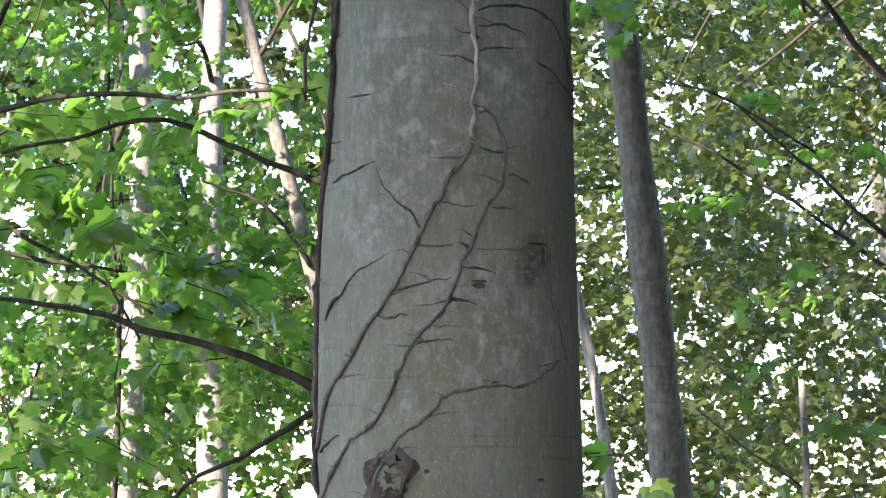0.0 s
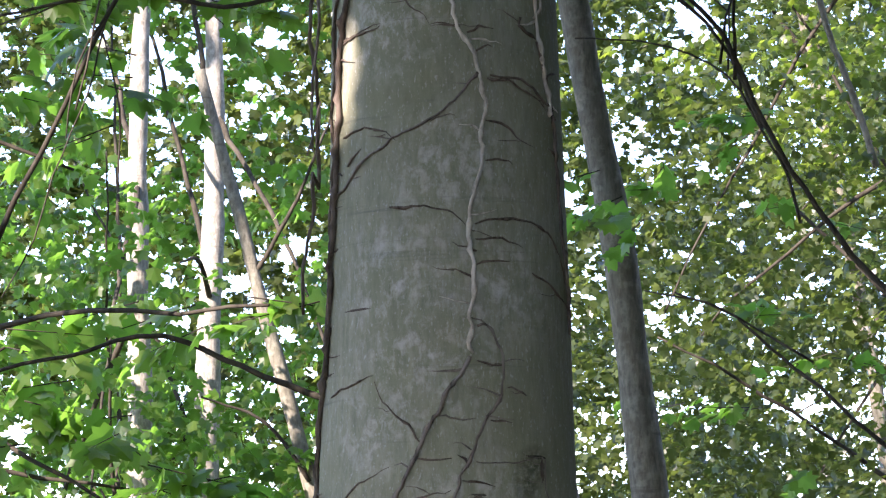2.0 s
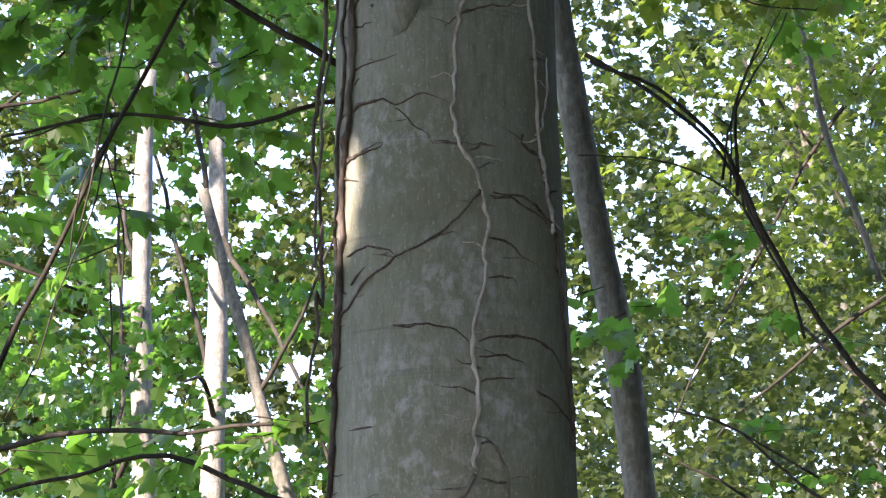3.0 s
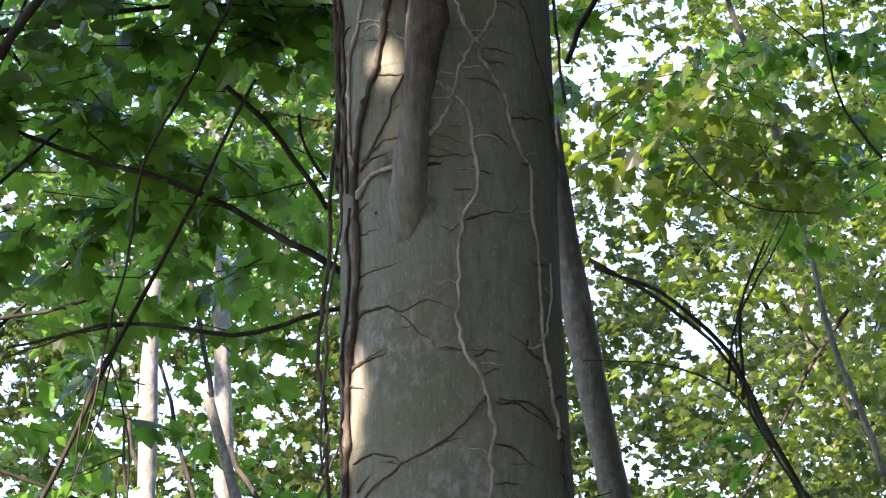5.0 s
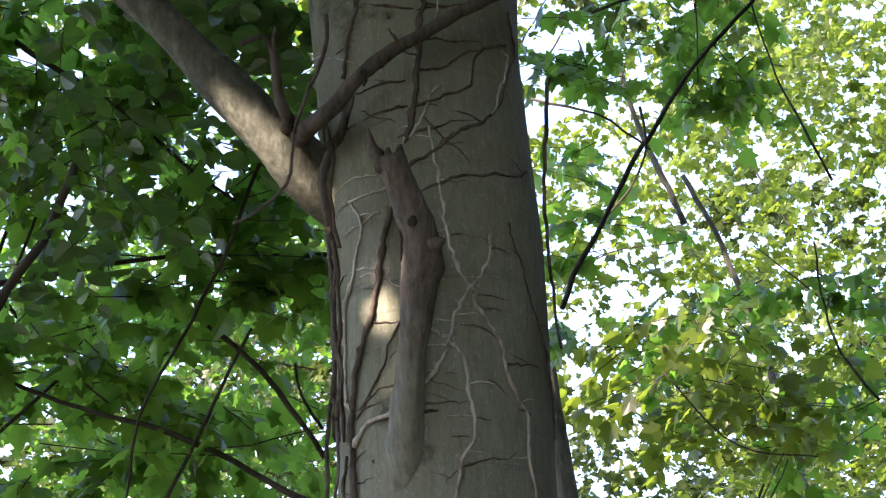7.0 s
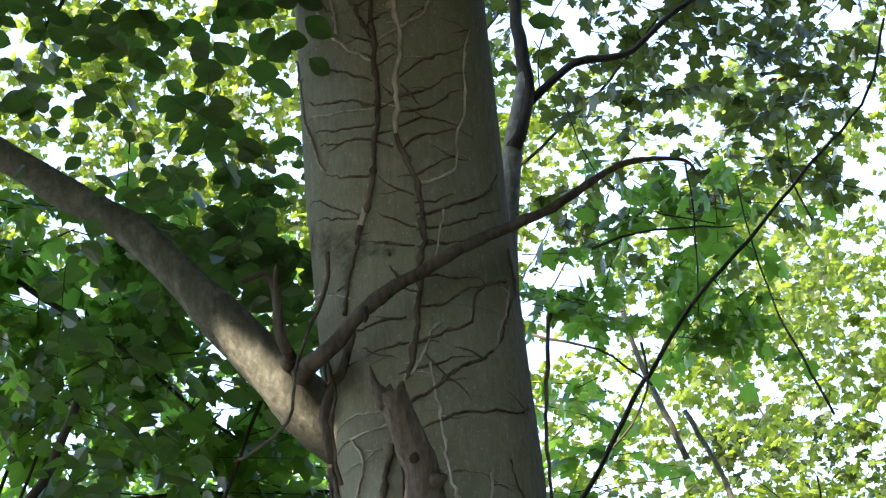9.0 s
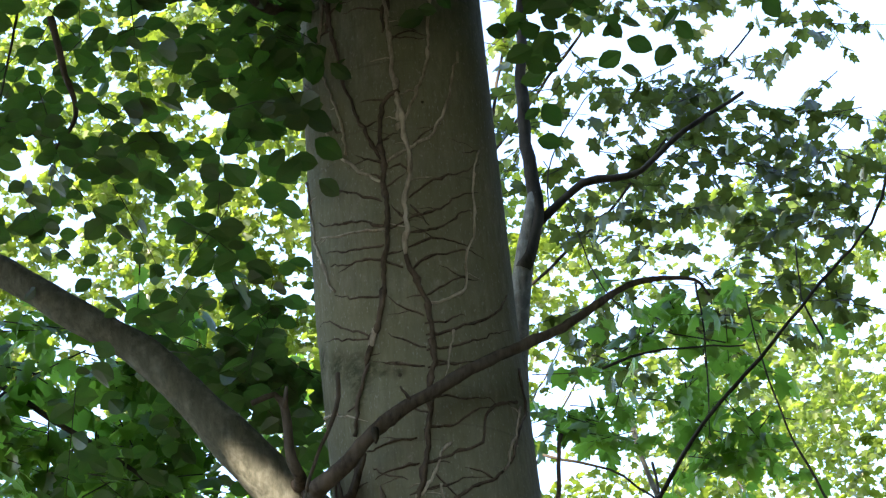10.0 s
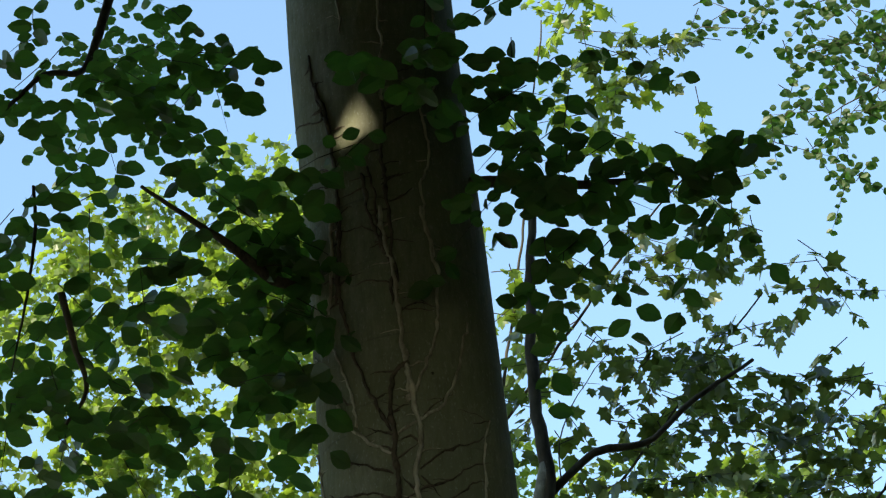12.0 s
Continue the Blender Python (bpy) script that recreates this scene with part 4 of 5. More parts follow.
shoot([(2, 5.468), (-3, 5.488), (-9.1, 5.476)], 0.0045, 0.003, 417, VINE_MID)
shoot([(-15.5, 5.212), (-6.8, 5.22), (-2.2, 5.224)], 0.0045, 0.003, 418, VINE_MID)
shoot([(-13.7, 5.562), (-8.4, 5.58), (-1.5, 5.587)], 0.0045, 0.003, 419, VINE_MID)
shoot([(-0.2, 5.32), (-5, 5.343), (-9.3, 5.367)], 0.0045, 0.003, 420, VINE_MID)
shoot([(1, 5.359), (7.6, 5.321), (12.2, 5.298)], 0.0045, 0.003, 421, VINE_MID)
shoot([(-48.5, 5.679), (-41.8, 5.638), (-35.1, 5.634)], 0.0045, 0.003, 422, VINE_MID)
shoot([(-0.7, 6.516), (8.4, 6.54), (18.3, 6.572), (25.3, 6.598)], 0.005, 0.0035, 423, VINE_MID)
shoot([(0.4, 6.577), (9.6, 6.601), (19.4, 6.624), (25.9, 6.625)], 0.005, 0.0035, 424, VINE_MID)
shoot([(-4.7, 6.26), (5.2, 6.278), (13.9, 6.307)], 0.005, 0.0035, 425, VINE_MID)
shoot([(-5.5, 6.336), (1.1, 6.347), (7, 6.357)], 0.004, 0.003, 426, VINE_MID)
shoot([(-4.6, 5.987), (-12.6, 5.998), (-23.3, 6.005), (-31.3, 6.006)], 0.004, 0.003, 427, VINE_MID)
shoot([(-2.5, 5.896), (6.4, 5.897), (18.5, 5.893)], 0.004, 0.003, 428, VINE_MID)
shoot([(-34.5, 6.399), (-43.3, 6.425), (-56.8, 6.452)], 0.004, 0.003, 429, VINE_MID)
shoot([(-41.9, 6.606), (-53.1, 6.621), (-88, 6.693)], 0.004, 0.003, 430, VINE_MID)
shoot([(-5, 5.874), (5.8, 5.898), (19.9, 5.904)], 0.004, 0.003, 431, VINE_MID)
shoot([(-3.3, 6.14), (-10.7, 6.126), (-16.4, 6.111)], 0.004, 0.003, 432, VINE_MID)
shoot([(2.7, 5.533), (13.6, 5.58), (25, 5.622)], 0.0045, 0.003, 433, VINE_MID)
shoot([(-4.1, 6.316), (4.1, 6.337), (15.6, 6.366)], 0.004, 0.003, 434, VINE_MID)
shoot([(-38.1, 6.363), (-50.6, 6.382), (-65.1, 6.403)], 0.004, 0.003, 435, VINE_MID)
shoot([(1.4, 6.678), (11.5, 6.708), (23.9, 6.749)], 0.004, 0.003, 436, VINE_MID)


def hanging(points, r0, r1, seed, mat=VINE_DARK):
    tagged(branch(None, points, r0, r1, mat, "hanging_vine", 0.03, 0.005, 8, seed), "loose woody vine hanging beside the beech trunk", "vine", "hanging vines")


hanging([(-0.28, 7.30, 4.63), (-0.27, 7.25, 4.37), (-0.26, 7.25, 4.23), (-0.26, 7.25, 4.06), (-0.28, 7.25, 3.83), (-0.29, 7.25, 3.65), (-0.31, 7.25, 3.50), (-0.33, 7.25, 3.35), (-0.32, 7.25, 3.23), (-0.31, 7.25, 3.09), (-0.31, 7.25, 2.94), (-0.32, 7.20, 2.97), (-0.32, 7.20, 2.82), (-0.34, 7.20, 2.70), (-0.34, 7.20, 2.60)], 0.0072, 0.0045, 1, VINE_MID)
hanging([(-0.26, 7.20, 3.77), (-0.27, 7.20, 3.63), (-0.29, 7.20, 3.53), (-0.31, 7.20, 3.43), (-0.31, 7.20, 3.31), (-0.33, 7.20, 3.16), (-0.32, 7.20, 3.01), (-0.30, 7.20, 3.14), (-0.33, 7.20, 3.00)], 0.0045, 0.003, 2, VINE)
hanging([(0.33, 7.20, 4.74), (0.30, 7.15, 4.24), (0.32, 7.30, 4.17), (0.32, 7.30, 4.09), (0.33, 7.30, 4.01)], 0.006, 0.004, 3)
hanging([(-0.34, 6.95, 4.50), (-0.34, 6.95, 4.43), (-0.36, 6.95, 4.36), (-0.40, 6.95, 4.32), (-0.45, 6.95, 4.28), (-0.50, 6.95, 4.26)], 0.005, 0.004, 4, VINE)
hanging([(-0.25, 6.95, 4.83), (-0.26, 6.95, 4.73), (-0.31, 6.95, 4.60), (-0.34, 6.95, 4.50)], 0.006, 0.005, 5, VINE_DARK)

hanging([(-0.263, 7.080, 4.294), (-0.268, 7.070, 4.353), (-0.271, 7.060, 4.396), (-0.262, 7.060, 4.451), (-0.245, 7.060, 4.503), (-0.221, 7.060, 4.540), (-0.204, 7.050, 4.595), (-0.194, 7.050, 4.643)], 0.012, 0.009, 6, VINE_DARK)
hanging([(-0.235, 7.080, 4.231), (-0.245, 7.070, 4.290), (-0.255, 7.060, 4.341), (-0.259, 7.050, 4.400), (-0.243, 7.050, 4.462), (-0.253, 7.050, 4.518), (-0.262, 7.060, 4.570)], 0.006, 0.004, 7, VINE_MID)

# chosen sun spots; gaps are cut through the added leaves towards them
LIT = [(on_trunk(-58, 3.27), 0.014), (on_trunk(-61, 3.19), 0.018), (on_trunk(-68, 3.10), 0.005), (on_trunk(-29, 4.12), -0.008), (on_trunk(-33, 4.05), -0.006), (on_trunk(-37, 3.98), -0.016), (on_trunk(-44, 4.03), -0.018), (on_trunk(-42, 3.91), -0.02), (on_trunk(-2, 4.07), 0.0)]
LIT += [((-0.48, 7.10, 4.585), 0.025), ((-0.42, 7.12, 4.52), 0.02), ((-0.545, 7.10, 4.655), 0.005), (on_trunk(-17.5, 6.55), -0.019), (on_trunk(-21, 6.60), -0.02), (on_trunk(-9, 6.56), -0.02)]
SUNNY = [((-1.267, 9.600, 2.423), 0.2), ((-0.840, 9.600, 2.219), 0.2), ((-1.261, 9.800, 2.917), 0.3), ((-1.455, 9.800, 3.607), 0.12), ((-0.487, 9.000, 2.897), 0.2), ((0.98, 11.5, 5.2), 0.35), ((1.3, 12.0, 5.3), 0.25)]
SUNNY += [((-1.405, 18.0, 4.1 + 0.28 * k), 0.22) for k in range(5)] + [((-1.86, 17.0, 2.5), 0.2), ((-1.77, 17.0, 5.02), 0.2), ((-1.0, 16.0, 4.0), 0.2), ((0.653, 13.0, 2.238), 0.14)]  # stems of the wood that stand in the sun


def sun_gaps(p, margin=0.03):
    """True for places outside the gaps cut along the sun's way to LIT and SUNNY."""
    way, good = np.array(SUN_WAY), np.ones(len(p), bool)
    for spot, wide in LIT + SUNNY:
        off = p - np.array(spot)
        off = off - (off @ way)[:, None] * way
        good &= np.linalg.norm(off, axis=1) > wide + margin
    return good


def wide_gaps(p):
    """The same for large leaves."""
    return sun_gaps(p, 0.10)


# ---- woods ----


def arm(tree, points, a, b, seed, bark=None):
    """One bough of a tree through the given places, a thick at its start and b at its end."""
    a, b = (a, b) if bark else (0.75 * a, 0.75 * b)
    under(branch(None, points, a, b, bark or TWIG, "limb", 0.06, 0.008, 8, seed), tree)


def young_tree(seed, foot, top, r0, crowns, mat, shape, size, bark=MAPLE_BARK, label="slender maple with green leaves", density=45, per=9, limbs=4, cut=-0.2, dip=0.7, scale=2.0, species="maple_tree", keep=None, arms=(), reach=0.35, twigs=True, spine=(), spread=False):
    """A tree with crowns, each an egg of leaves (centre, radii), and limbs that reach into them."""
    g = np.random.default_rng(seed)
    tree = thing(species, foot, label, "tree", "trees of the wood")
    foot, top = np.array(foot, float), np.array(top, float)
    mid = (foot + top) / 2 + np.append(g.normal(0, 0.05, 2), 0)
    under(branch(None, [foot - (0, 0, 0.2), *(spine or (foot * 0.75 + top * 0.25, mid, foot * 0.25 + top * 0.75)), top], r0, r0 * 0.45, bark, "trunk", 0.12, 0.003, 14, seed), tree)
    for k, (centre, radius, *other) in enumerate(crowns):
        count = int(density * 4.19 * radius[0] * radius[1] * radius[2] / per)
        spray = sprays(seed * 13 + k, np.array(centre), np.array(radius), count, size, cut=cut, per=per, dip=dip, scale=scale, keep=keep, reach=reach, spread=spread)
        if not len(spray[0]):
            continue
        verts, faces = leaf_mesh(shape, *spray[:5])
        under(tagged(mesh_object("crown", verts, faces, other[0] if other else mat, None, smooth=False), kind="stuff"), tree)
        pieces = []
        for q, w, f in zip(*spray[5:8]) if twigs else ():
            out = np.array((-math.sin(w), math.cos(w), -f)) * reach
            pieces.append(tube_mesh([q - out * 0.15, q + out * 0.4, q + out * 0.85], [0.003, 0.0022, 0.001], 3))
        if pieces:
            verts, faces = joined(pieces)
            under(tagged(mesh_object("brushwood", verts, faces, TWIG, None), kind="stuff"), tree)
        for j in range(limbs):
            u = g.uniform(0.15, 0.9)
            start = foot * (1 - u) + top * u
            end = np.array(centre) + g.uniform(-0.7, 0.7, 3) * radius
            half = (start + end) / 2 + (0, 0, 0.15)
            under(branch(None, [start, half, end], min(0.02, r0 * 0.28), 0.005, TWIG, "limb", 0.15, 0.02, 6, seed * 5 + j), tree)
    for j, (points, a, b, *other) in enumerate(arms):
        arm(tree, points, a, b, seed * 7 + j, *other)
    return tree


# right of the beech
LEANING_MAPLE = young_tree(1, (1.04, 11, 0), (0.465, 11.0, 7.5), 0.085, [((0.982, 11.500, 5.204), (0.7, 0.5, 0.35), SUNLIT_LEAF), ((1.636, 12.000, 5.440), (0.8, 0.5, 0.5)), ((0.523, 10.500, 5.038), (0.16, 0.2, 0.2)), ((0.578, 10.500, 3.515), (0.16, 0.2, 0.16)), ((0.753, 13.000, 6.637), (0.28, 0.4, 0.38)), ((0.693, 13.200, 6.313), (0.15, 0.4, 0.2), SUNLIT_LEAF), ((0.963, 11.500, 6.815), (0.7, 0.5, 0.5))], GREEN, MAPLE, 0.09, density=720, cut=-0.3, limbs=0, spine=((0.856, 11, 1.63), (0.755, 11, 2.64), (0.671, 11, 3.42), (0.577, 11, 3.95), (0.445, 11, 4.87), (0.335, 11, 5.9), (0.36, 11, 6.95)))
arm(LEANING_MAPLE, [(0.53, 10.00, 4.29), (0.76, 10.00, 4.17), (0.96, 10.00, 3.98), (1.05, 10.00, 3.80), (1.18, 10.00, 3.52), (1.37, 10.00, 3.24), (1.59, 10.00, 3.00)], 0.009, 0.016, 7)
arm(LEANING_MAPLE, [(1.14, 10.00, 4.37), (1.04, 10.00, 4.12), (1.03, 10.00, 3.80)], 0.006, 0.009, 8)
arm(LEANING_MAPLE, [(0.54, 10.50, 4.45), (0.76, 10.50, 4.32), (0.92, 10.50, 4.19), (1.06, 10.50, 4.01), (1.18, 10.50, 3.73)], 0.012, 0.008, 9)
arm(LEANING_MAPLE, [(1.29, 10.50, 4.61), (1.09, 10.50, 4.22), (1.03, 10.50, 3.97)], 0.004, 0.008, 10)
arm(LEANING_MAPLE, [(0.97, 12.00, 3.35), (1.18, 12.00, 3.28), (1.52, 12.00, 3.00), (1.84, 12.00, 2.68)], 0.006, 0.014, 11)
arm(LEANING_MAPLE, [(0.81, 10.20, 5.77), (0.66, 10.20, 5.51), (0.47, 10.20, 5.12)], 0.012, 0.014, 12)
arm(LEANING_MAPLE, [(0.42, 11.00, 6.31), (0.69, 11.00, 6.22), (0.90, 11.00, 6.06)], 0.008, 0.006, 13)
arm(LEANING_MAPLE, [(0.66, 10.50, 6.45), (0.91, 10.50, 6.51), (1.23, 10.50, 6.52)], 0.008, 0.004, 14)
arm(LEANING_MAPLE, [(0.40, 11.00, 7.14), (0.46, 11.00, 7.35), (0.46, 11.00, 7.56), (0.44, 11.00, 7.84), (0.44, 11.00, 8.27), (0.51, 11.00, 9.00)], 0.034, 0.018, 15, TWIG)
arm(LEANING_MAPLE, [(0.47, 11.00, 7.37), (0.68, 11.00, 7.55), (0.90, 11.00, 7.58), (1.13, 11.00, 7.78), (1.39, 11.00, 7.96)], 0.02, 0.008, 16, TWIG)
arm(LEANING_MAPLE, [(1.83, 10.00, 7.15), (1.73, 10.00, 6.81), (1.49, 10.00, 6.53), (1.23, 10.00, 6.23), (0.99, 10.00, 5.97), (0.80, 10.00, 5.68)], 0.007, 0.012, 17)
arm(LEANING_MAPLE, [(0.89, 13.00, 7.47), (0.95, 13.00, 7.26), (1.04, 13.00, 6.90), (1.20, 13.00, 6.49)], 0.012, 0.016, 18, MAPLE_BARK)
arm(LEANING_MAPLE, [(1.20, 13.00, 6.74), (1.32, 13.00, 6.48), (1.43, 13.00, 6.19), (1.54, 13.00, 5.88), (1.57, 13.00, 5.55)], 0.012, 0.018, 19, MAPLE_BARK)
arm(LEANING_MAPLE, [(1.11, 11.00, 7.06), (1.13, 11.00, 6.73), (1.11, 11.00, 6.35)], 0.006, 0.003, 20)
arm(LEANING_MAPLE, [(1.47, 10.50, 6.96), (1.47, 10.50, 6.73), (1.54, 10.50, 6.53)], 0.004, 0.006, 21)
arm(LEANING_MAPLE, [(1.31, 11.00, 6.97), (1.37, 11.00, 6.56), (1.48, 11.00, 6.20), (1.62, 11.00, 5.90)], 0.004, 0.008, 22)
arm(LEANING_MAPLE, [(0.89, 11.00, 5.11), (1.06, 11.00, 4.90), (1.23, 11.00, 4.78), (1.47, 11.00, 4.75)], 0.005, 0.004, 23)
arm(LEANING_MAPLE, [(1.53, 11.00, 5.64), (1.57, 11.00, 5.25), (1.73, 11.00, 4.97)], 0.005, 0.008, 24)
arm(LEANING_MAPLE, [(1.70, 14.00, 6.05), (1.78, 14.00, 5.61), (1.87, 14.00, 5.09), (2.03, 14.00, 4.57), (2.12, 14.00, 4.24)], 0.012, 0.018, 25, MAPLE_BARK)
arm(LEANING_MAPLE, [(1.13, 11.00, 4.08), (1.19, 11.00, 3.90), (1.32, 11.00, 3.66), (1.37, 11.00, 3.46)], 0.006, 0.009, 26)
arm(LEANING_MAPLE, [(0.51, 10.80, 4.14), (0.87, 10.80, 4.10), (1.08, 10.80, 3.99), (1.17, 10.80, 3.86)], 0.004, 0.006, 27)
arm(LEANING_MAPLE, [(1.34, 11.00, 4.77), (1.19, 11.00, 4.50), (1.13, 11.00, 4.33), (1.11, 11.00, 4.06)], 0.003, 0.006, 28)
arm(LEANING_MAPLE, [(0.97, 12.00, 4.90), (1.08, 12.00, 4.68), (1.22, 12.00, 4.53)], 0.003, 0.005, 29)
arm(LEANING_MAPLE, [(1.39, 12.00, 6.01), (1.60, 12.00, 5.82), (1.76, 12.00, 5.66)], 0.003, 0.006, 30)
arm(LEANING_MAPLE, [(0.84, 12.00, 3.35), (1.10, 12.00, 3.30), (1.28, 12.00, 3.21), (1.53, 12.00, 3.05)], 0.004, 0.008, 31)
arm(LEANING_MAPLE, [(1.03, 12.00, 2.00), (1.23, 12.00, 1.84), (1.46, 12.00, 1.68)], 0.004, 0.007, 32)
arm(LEANING_MAPLE, [(0.86, 11.00, 6.25), (0.87, 11.00, 6.05), (0.79, 11.00, 5.88), (0.67, 11.00, 5.74)], 0.008, 0.005, 33)
arm(LEANING_MAPLE, [(0.66, 11.00, 5.60), (0.76, 11.00, 5.64), (0.98, 11.00, 5.66)], 0.004, 0.003, 34)
arm(LEANING_MAPLE, [(0.60, 11.00, 7.44), (0.72, 11.00, 7.06), (0.94, 11.00, 6.86), (1.21, 11.00, 6.77)], 0.004, 0.004, 35)
arm(LEANING_MAPLE, [(0.55, 11.50, 7.66), (0.56, 11.50, 7.89), (0.65, 11.50, 8.12), (0.79, 11.50, 8.31)], 0.005, 0.003, 36)
young_tree(15, (0.12, 12.4, 0), (0.28, 12.4, 8.6), 0.05, [((0.785, 12.000, 10.258), (0.171, 0.400, 0.528), SUNLIT_LEAF), ((1.062, 12.000, 10.168), (0.213, 0.400, 0.175)), ((0.966, 12.000, 9.864), (0.169, 0.400, 0.137), SUNLIT_LEAF), ((1.417, 12.000, 9.883), (0.113, 0.400, 0.103), SUNLIT_LEAF), ((1.117, 12.000, 9.220), (0.206, 0.400, 0.244)), ((1.500, 12.000, 9.210), (0.261, 0.400, 0.105)), ((1.441, 12.000, 8.656), (0.229, 0.400, 0.119), OLIVE), ((1.837, 12.000, 8.818), (0.136, 0.400, 0.240)), ((1.122, 12.000, 8.400), (0.266, 0.400, 0.153)), ((0.650, 12.000, 8.835), (0.189, 0.400, 0.268)), ((0.380, 12.000, 9.045), (0.068, 0.400, 0.352), SUNLIT_LEAF), ((0.499, 12.000, 8.229), (0.158, 0.400, 0.271))] + [((1.455, 12.000, 8.286), (0.213, 0.400, 0.153)), ((1.894, 12.000, 8.196), (0.199, 0.400, 0.429), OLIVE), ((1.201, 12.000, 7.988), (0.197, 0.400, 0.134)), ((1.472, 12.000, 7.956), (0.131, 0.400, 0.164)), ((0.794, 12.000, 7.971), (0.183, 0.400, 0.119)), ((0.819, 12.000, 7.677), (0.181, 0.400, 0.131)), ((1.162, 12.000, 7.429), (0.361, 0.400, 0.172)), ((1.751, 12.000, 7.659), (0.339, 0.400, 0.236)), ((1.550, 12.000, 8.023), (0.158, 0.400, 0.180)), ((0.668, 12.000, 7.340), (0.231, 0.400, 0.142)), ((1.023, 12.000, 8.350), (0.239, 0.400, 0.183)), ((1.299, 12.000, 8.489), (0.267, 0.400, 0.155))], OLIVE, MAPLE, 0.082, density=1250, cut=-0.6, limbs=0, dip=0.55, label="slender maple with leaves against the sky",
           arms=[([(0.28, 12.4, 8.4), (0.7, 12.2, 8.9), (1.2, 12.0, 9.5), (1.5, 12.0, 9.75)], 0.012, 0.005), ([(0.25, 12.4, 7.6), (0.9, 12.2, 8.1), (1.6, 12.0, 8.9)], 0.012, 0.005), ([(0.27, 12.4, 8.2), (0.5, 12.2, 9.6), (0.66, 12.0, 10.6)], 0.012, 0.005)])
young_tree(16, (1.75, 13.6, 0), (1.66, 13.6, 2.2), 0.035, [((0.672, 10.600, 3.398), (0.093, 0.200, 0.042)), ((0.744, 10.600, 1.693), (0.092, 0.200, 0.045)), ((0.561, 10.600, 1.774), (0.071, 0.200, 0.033)), ((1.317, 13.200, 3.039), (0.385, 0.500, 0.057)), ((1.568, 13.200, 2.604), (0.308, 0.500, 0.073)), ((1.184, 13.200, 2.247), (0.357, 0.500, 0.056)), ((1.688, 13.200, 1.943), (0.282, 0.500, 0.077)), ((1.321, 13.200, 3.425), (0.309, 0.500, 0.057)), ((1.779, 13.200, 3.245), (0.206, 0.500, 0.066)), ((1.382, 13.200, 1.716), (0.306, 0.500, 0.064)), ((1.342, 13.200, 4.309), (0.339, 0.500, 0.064)), ((1.634, 13.200, 3.831), (0.285, 0.500, 0.069)), ((1.074, 13.200, 4.050), (0.233, 0.500, 0.053))], GREEN, MAPLE, 0.085, density=620, cut=-0.6, limbs=0, dip=0.35, label="low maple sapling with flat layers of leaves")
# upper crowns take the lighter leaf colour, painted as if in the sun
young_tree(2, (2.9, 15, 0), (2.6, 15, 8), 0.06, [((2.2, 15, 3.0), (1.8, 1.6, 2.2)), ((2.4, 15.5, 5.6), (1.6, 1.4, 1.2), SUNLIT_LEAF)], OLIVE, MAPLE_FAR, 0.066, density=360, limbs=3, twigs=False, scale=2.4, cut=0.35, dip=0.5)
young_tree(3, (4.6, 19, 0), (4.0, 19, 11), 0.09, [((3.0, 19, 4.0), (2.4, 2.0, 3.2)), ((2.6, 17.4, 3.2), (1.7, 0.8, 2.0)), ((3.2, 19, 8.6), (2.2, 1.6, 2.2), SUNLIT_LEAF)], OLIVE, MAPLE_FAR, 0.078, density=225, limbs=3, twigs=False, scale=2.0, cut=0.35, dip=0.5)
young_tree(4, (0.35, 23, 0), (0.2, 23, 12), 0.10, [((1.4, 23, 5.0), (2.6, 2.0, 4.8)), ((1.6, 24, 11.8), (2.0, 1.6, 2.8), SUNLIT_LEAF)], OLIVE, MAPLE_FAR, 0.09, density=180, limbs=2, twigs=False, scale=1.8, cut=0.35, dip=0.5)
young_tree(9, (1.12, 13.00, 0.01), (0.55, 13.00, 2.74), 0.045, [], OLIVE, MAPLE_FAR, 0.1, label="thin pale maple stem in the sun", arms=[([(1.73, 14.00, 4.03), (2.13, 14.00, 3.65), (2.32, 14.00, 3.48)], 0.01, 0.02)], bark=PALE_BARK)
young_tree(14, (3.48, 20.00, -0.04), (2.26, 20.00, 8.52), 0.07, [], OLIVE, MAPLE_FAR, 0.1, label="leaning brown maple stem among leaves", arms=[([(2.9, 20.0, 4.0), (3.2, 19.8, 4.9), (3.6, 19.6, 5.6)], 0.03, 0.012), ([(2.6, 20.0, 6.1), (2.2, 19.8, 6.7), (1.9, 19.6, 7.6)], 0.028, 0.01)])
young_tree(10, (5.6, 27, 0), (5.0, 27, 15), 0.12, [((4.0, 27, 6.0), (3.4, 2.0, 6.5)), ((4.6, 27, 14.0), (2.6, 2.0, 2.6), SUNLIT_LEAF)], OLIVE, MAPLE_FAR, 0.13, density=95, limbs=1, twigs=False, scale=1.2, cut=0.1)
# left of the beech
young_tree(5, (-1.40, 18.00, -0.02), (-1.41, 18.00, 6.56), 0.112, [((-1.3, 19.6, 3.4), (1.8, 1.2, 2.8)), ((-1.0, 16.6, 3.0), (1.3, 0.8, 1.8)), ((-1.3, 19.6, 8.5), (1.8, 1.2, 2.4))], GREEN, MAPLE_FAR, 0.092, density=230, limbs=2, twigs=False, keep=sun_gaps, bark=PALE_BARK)
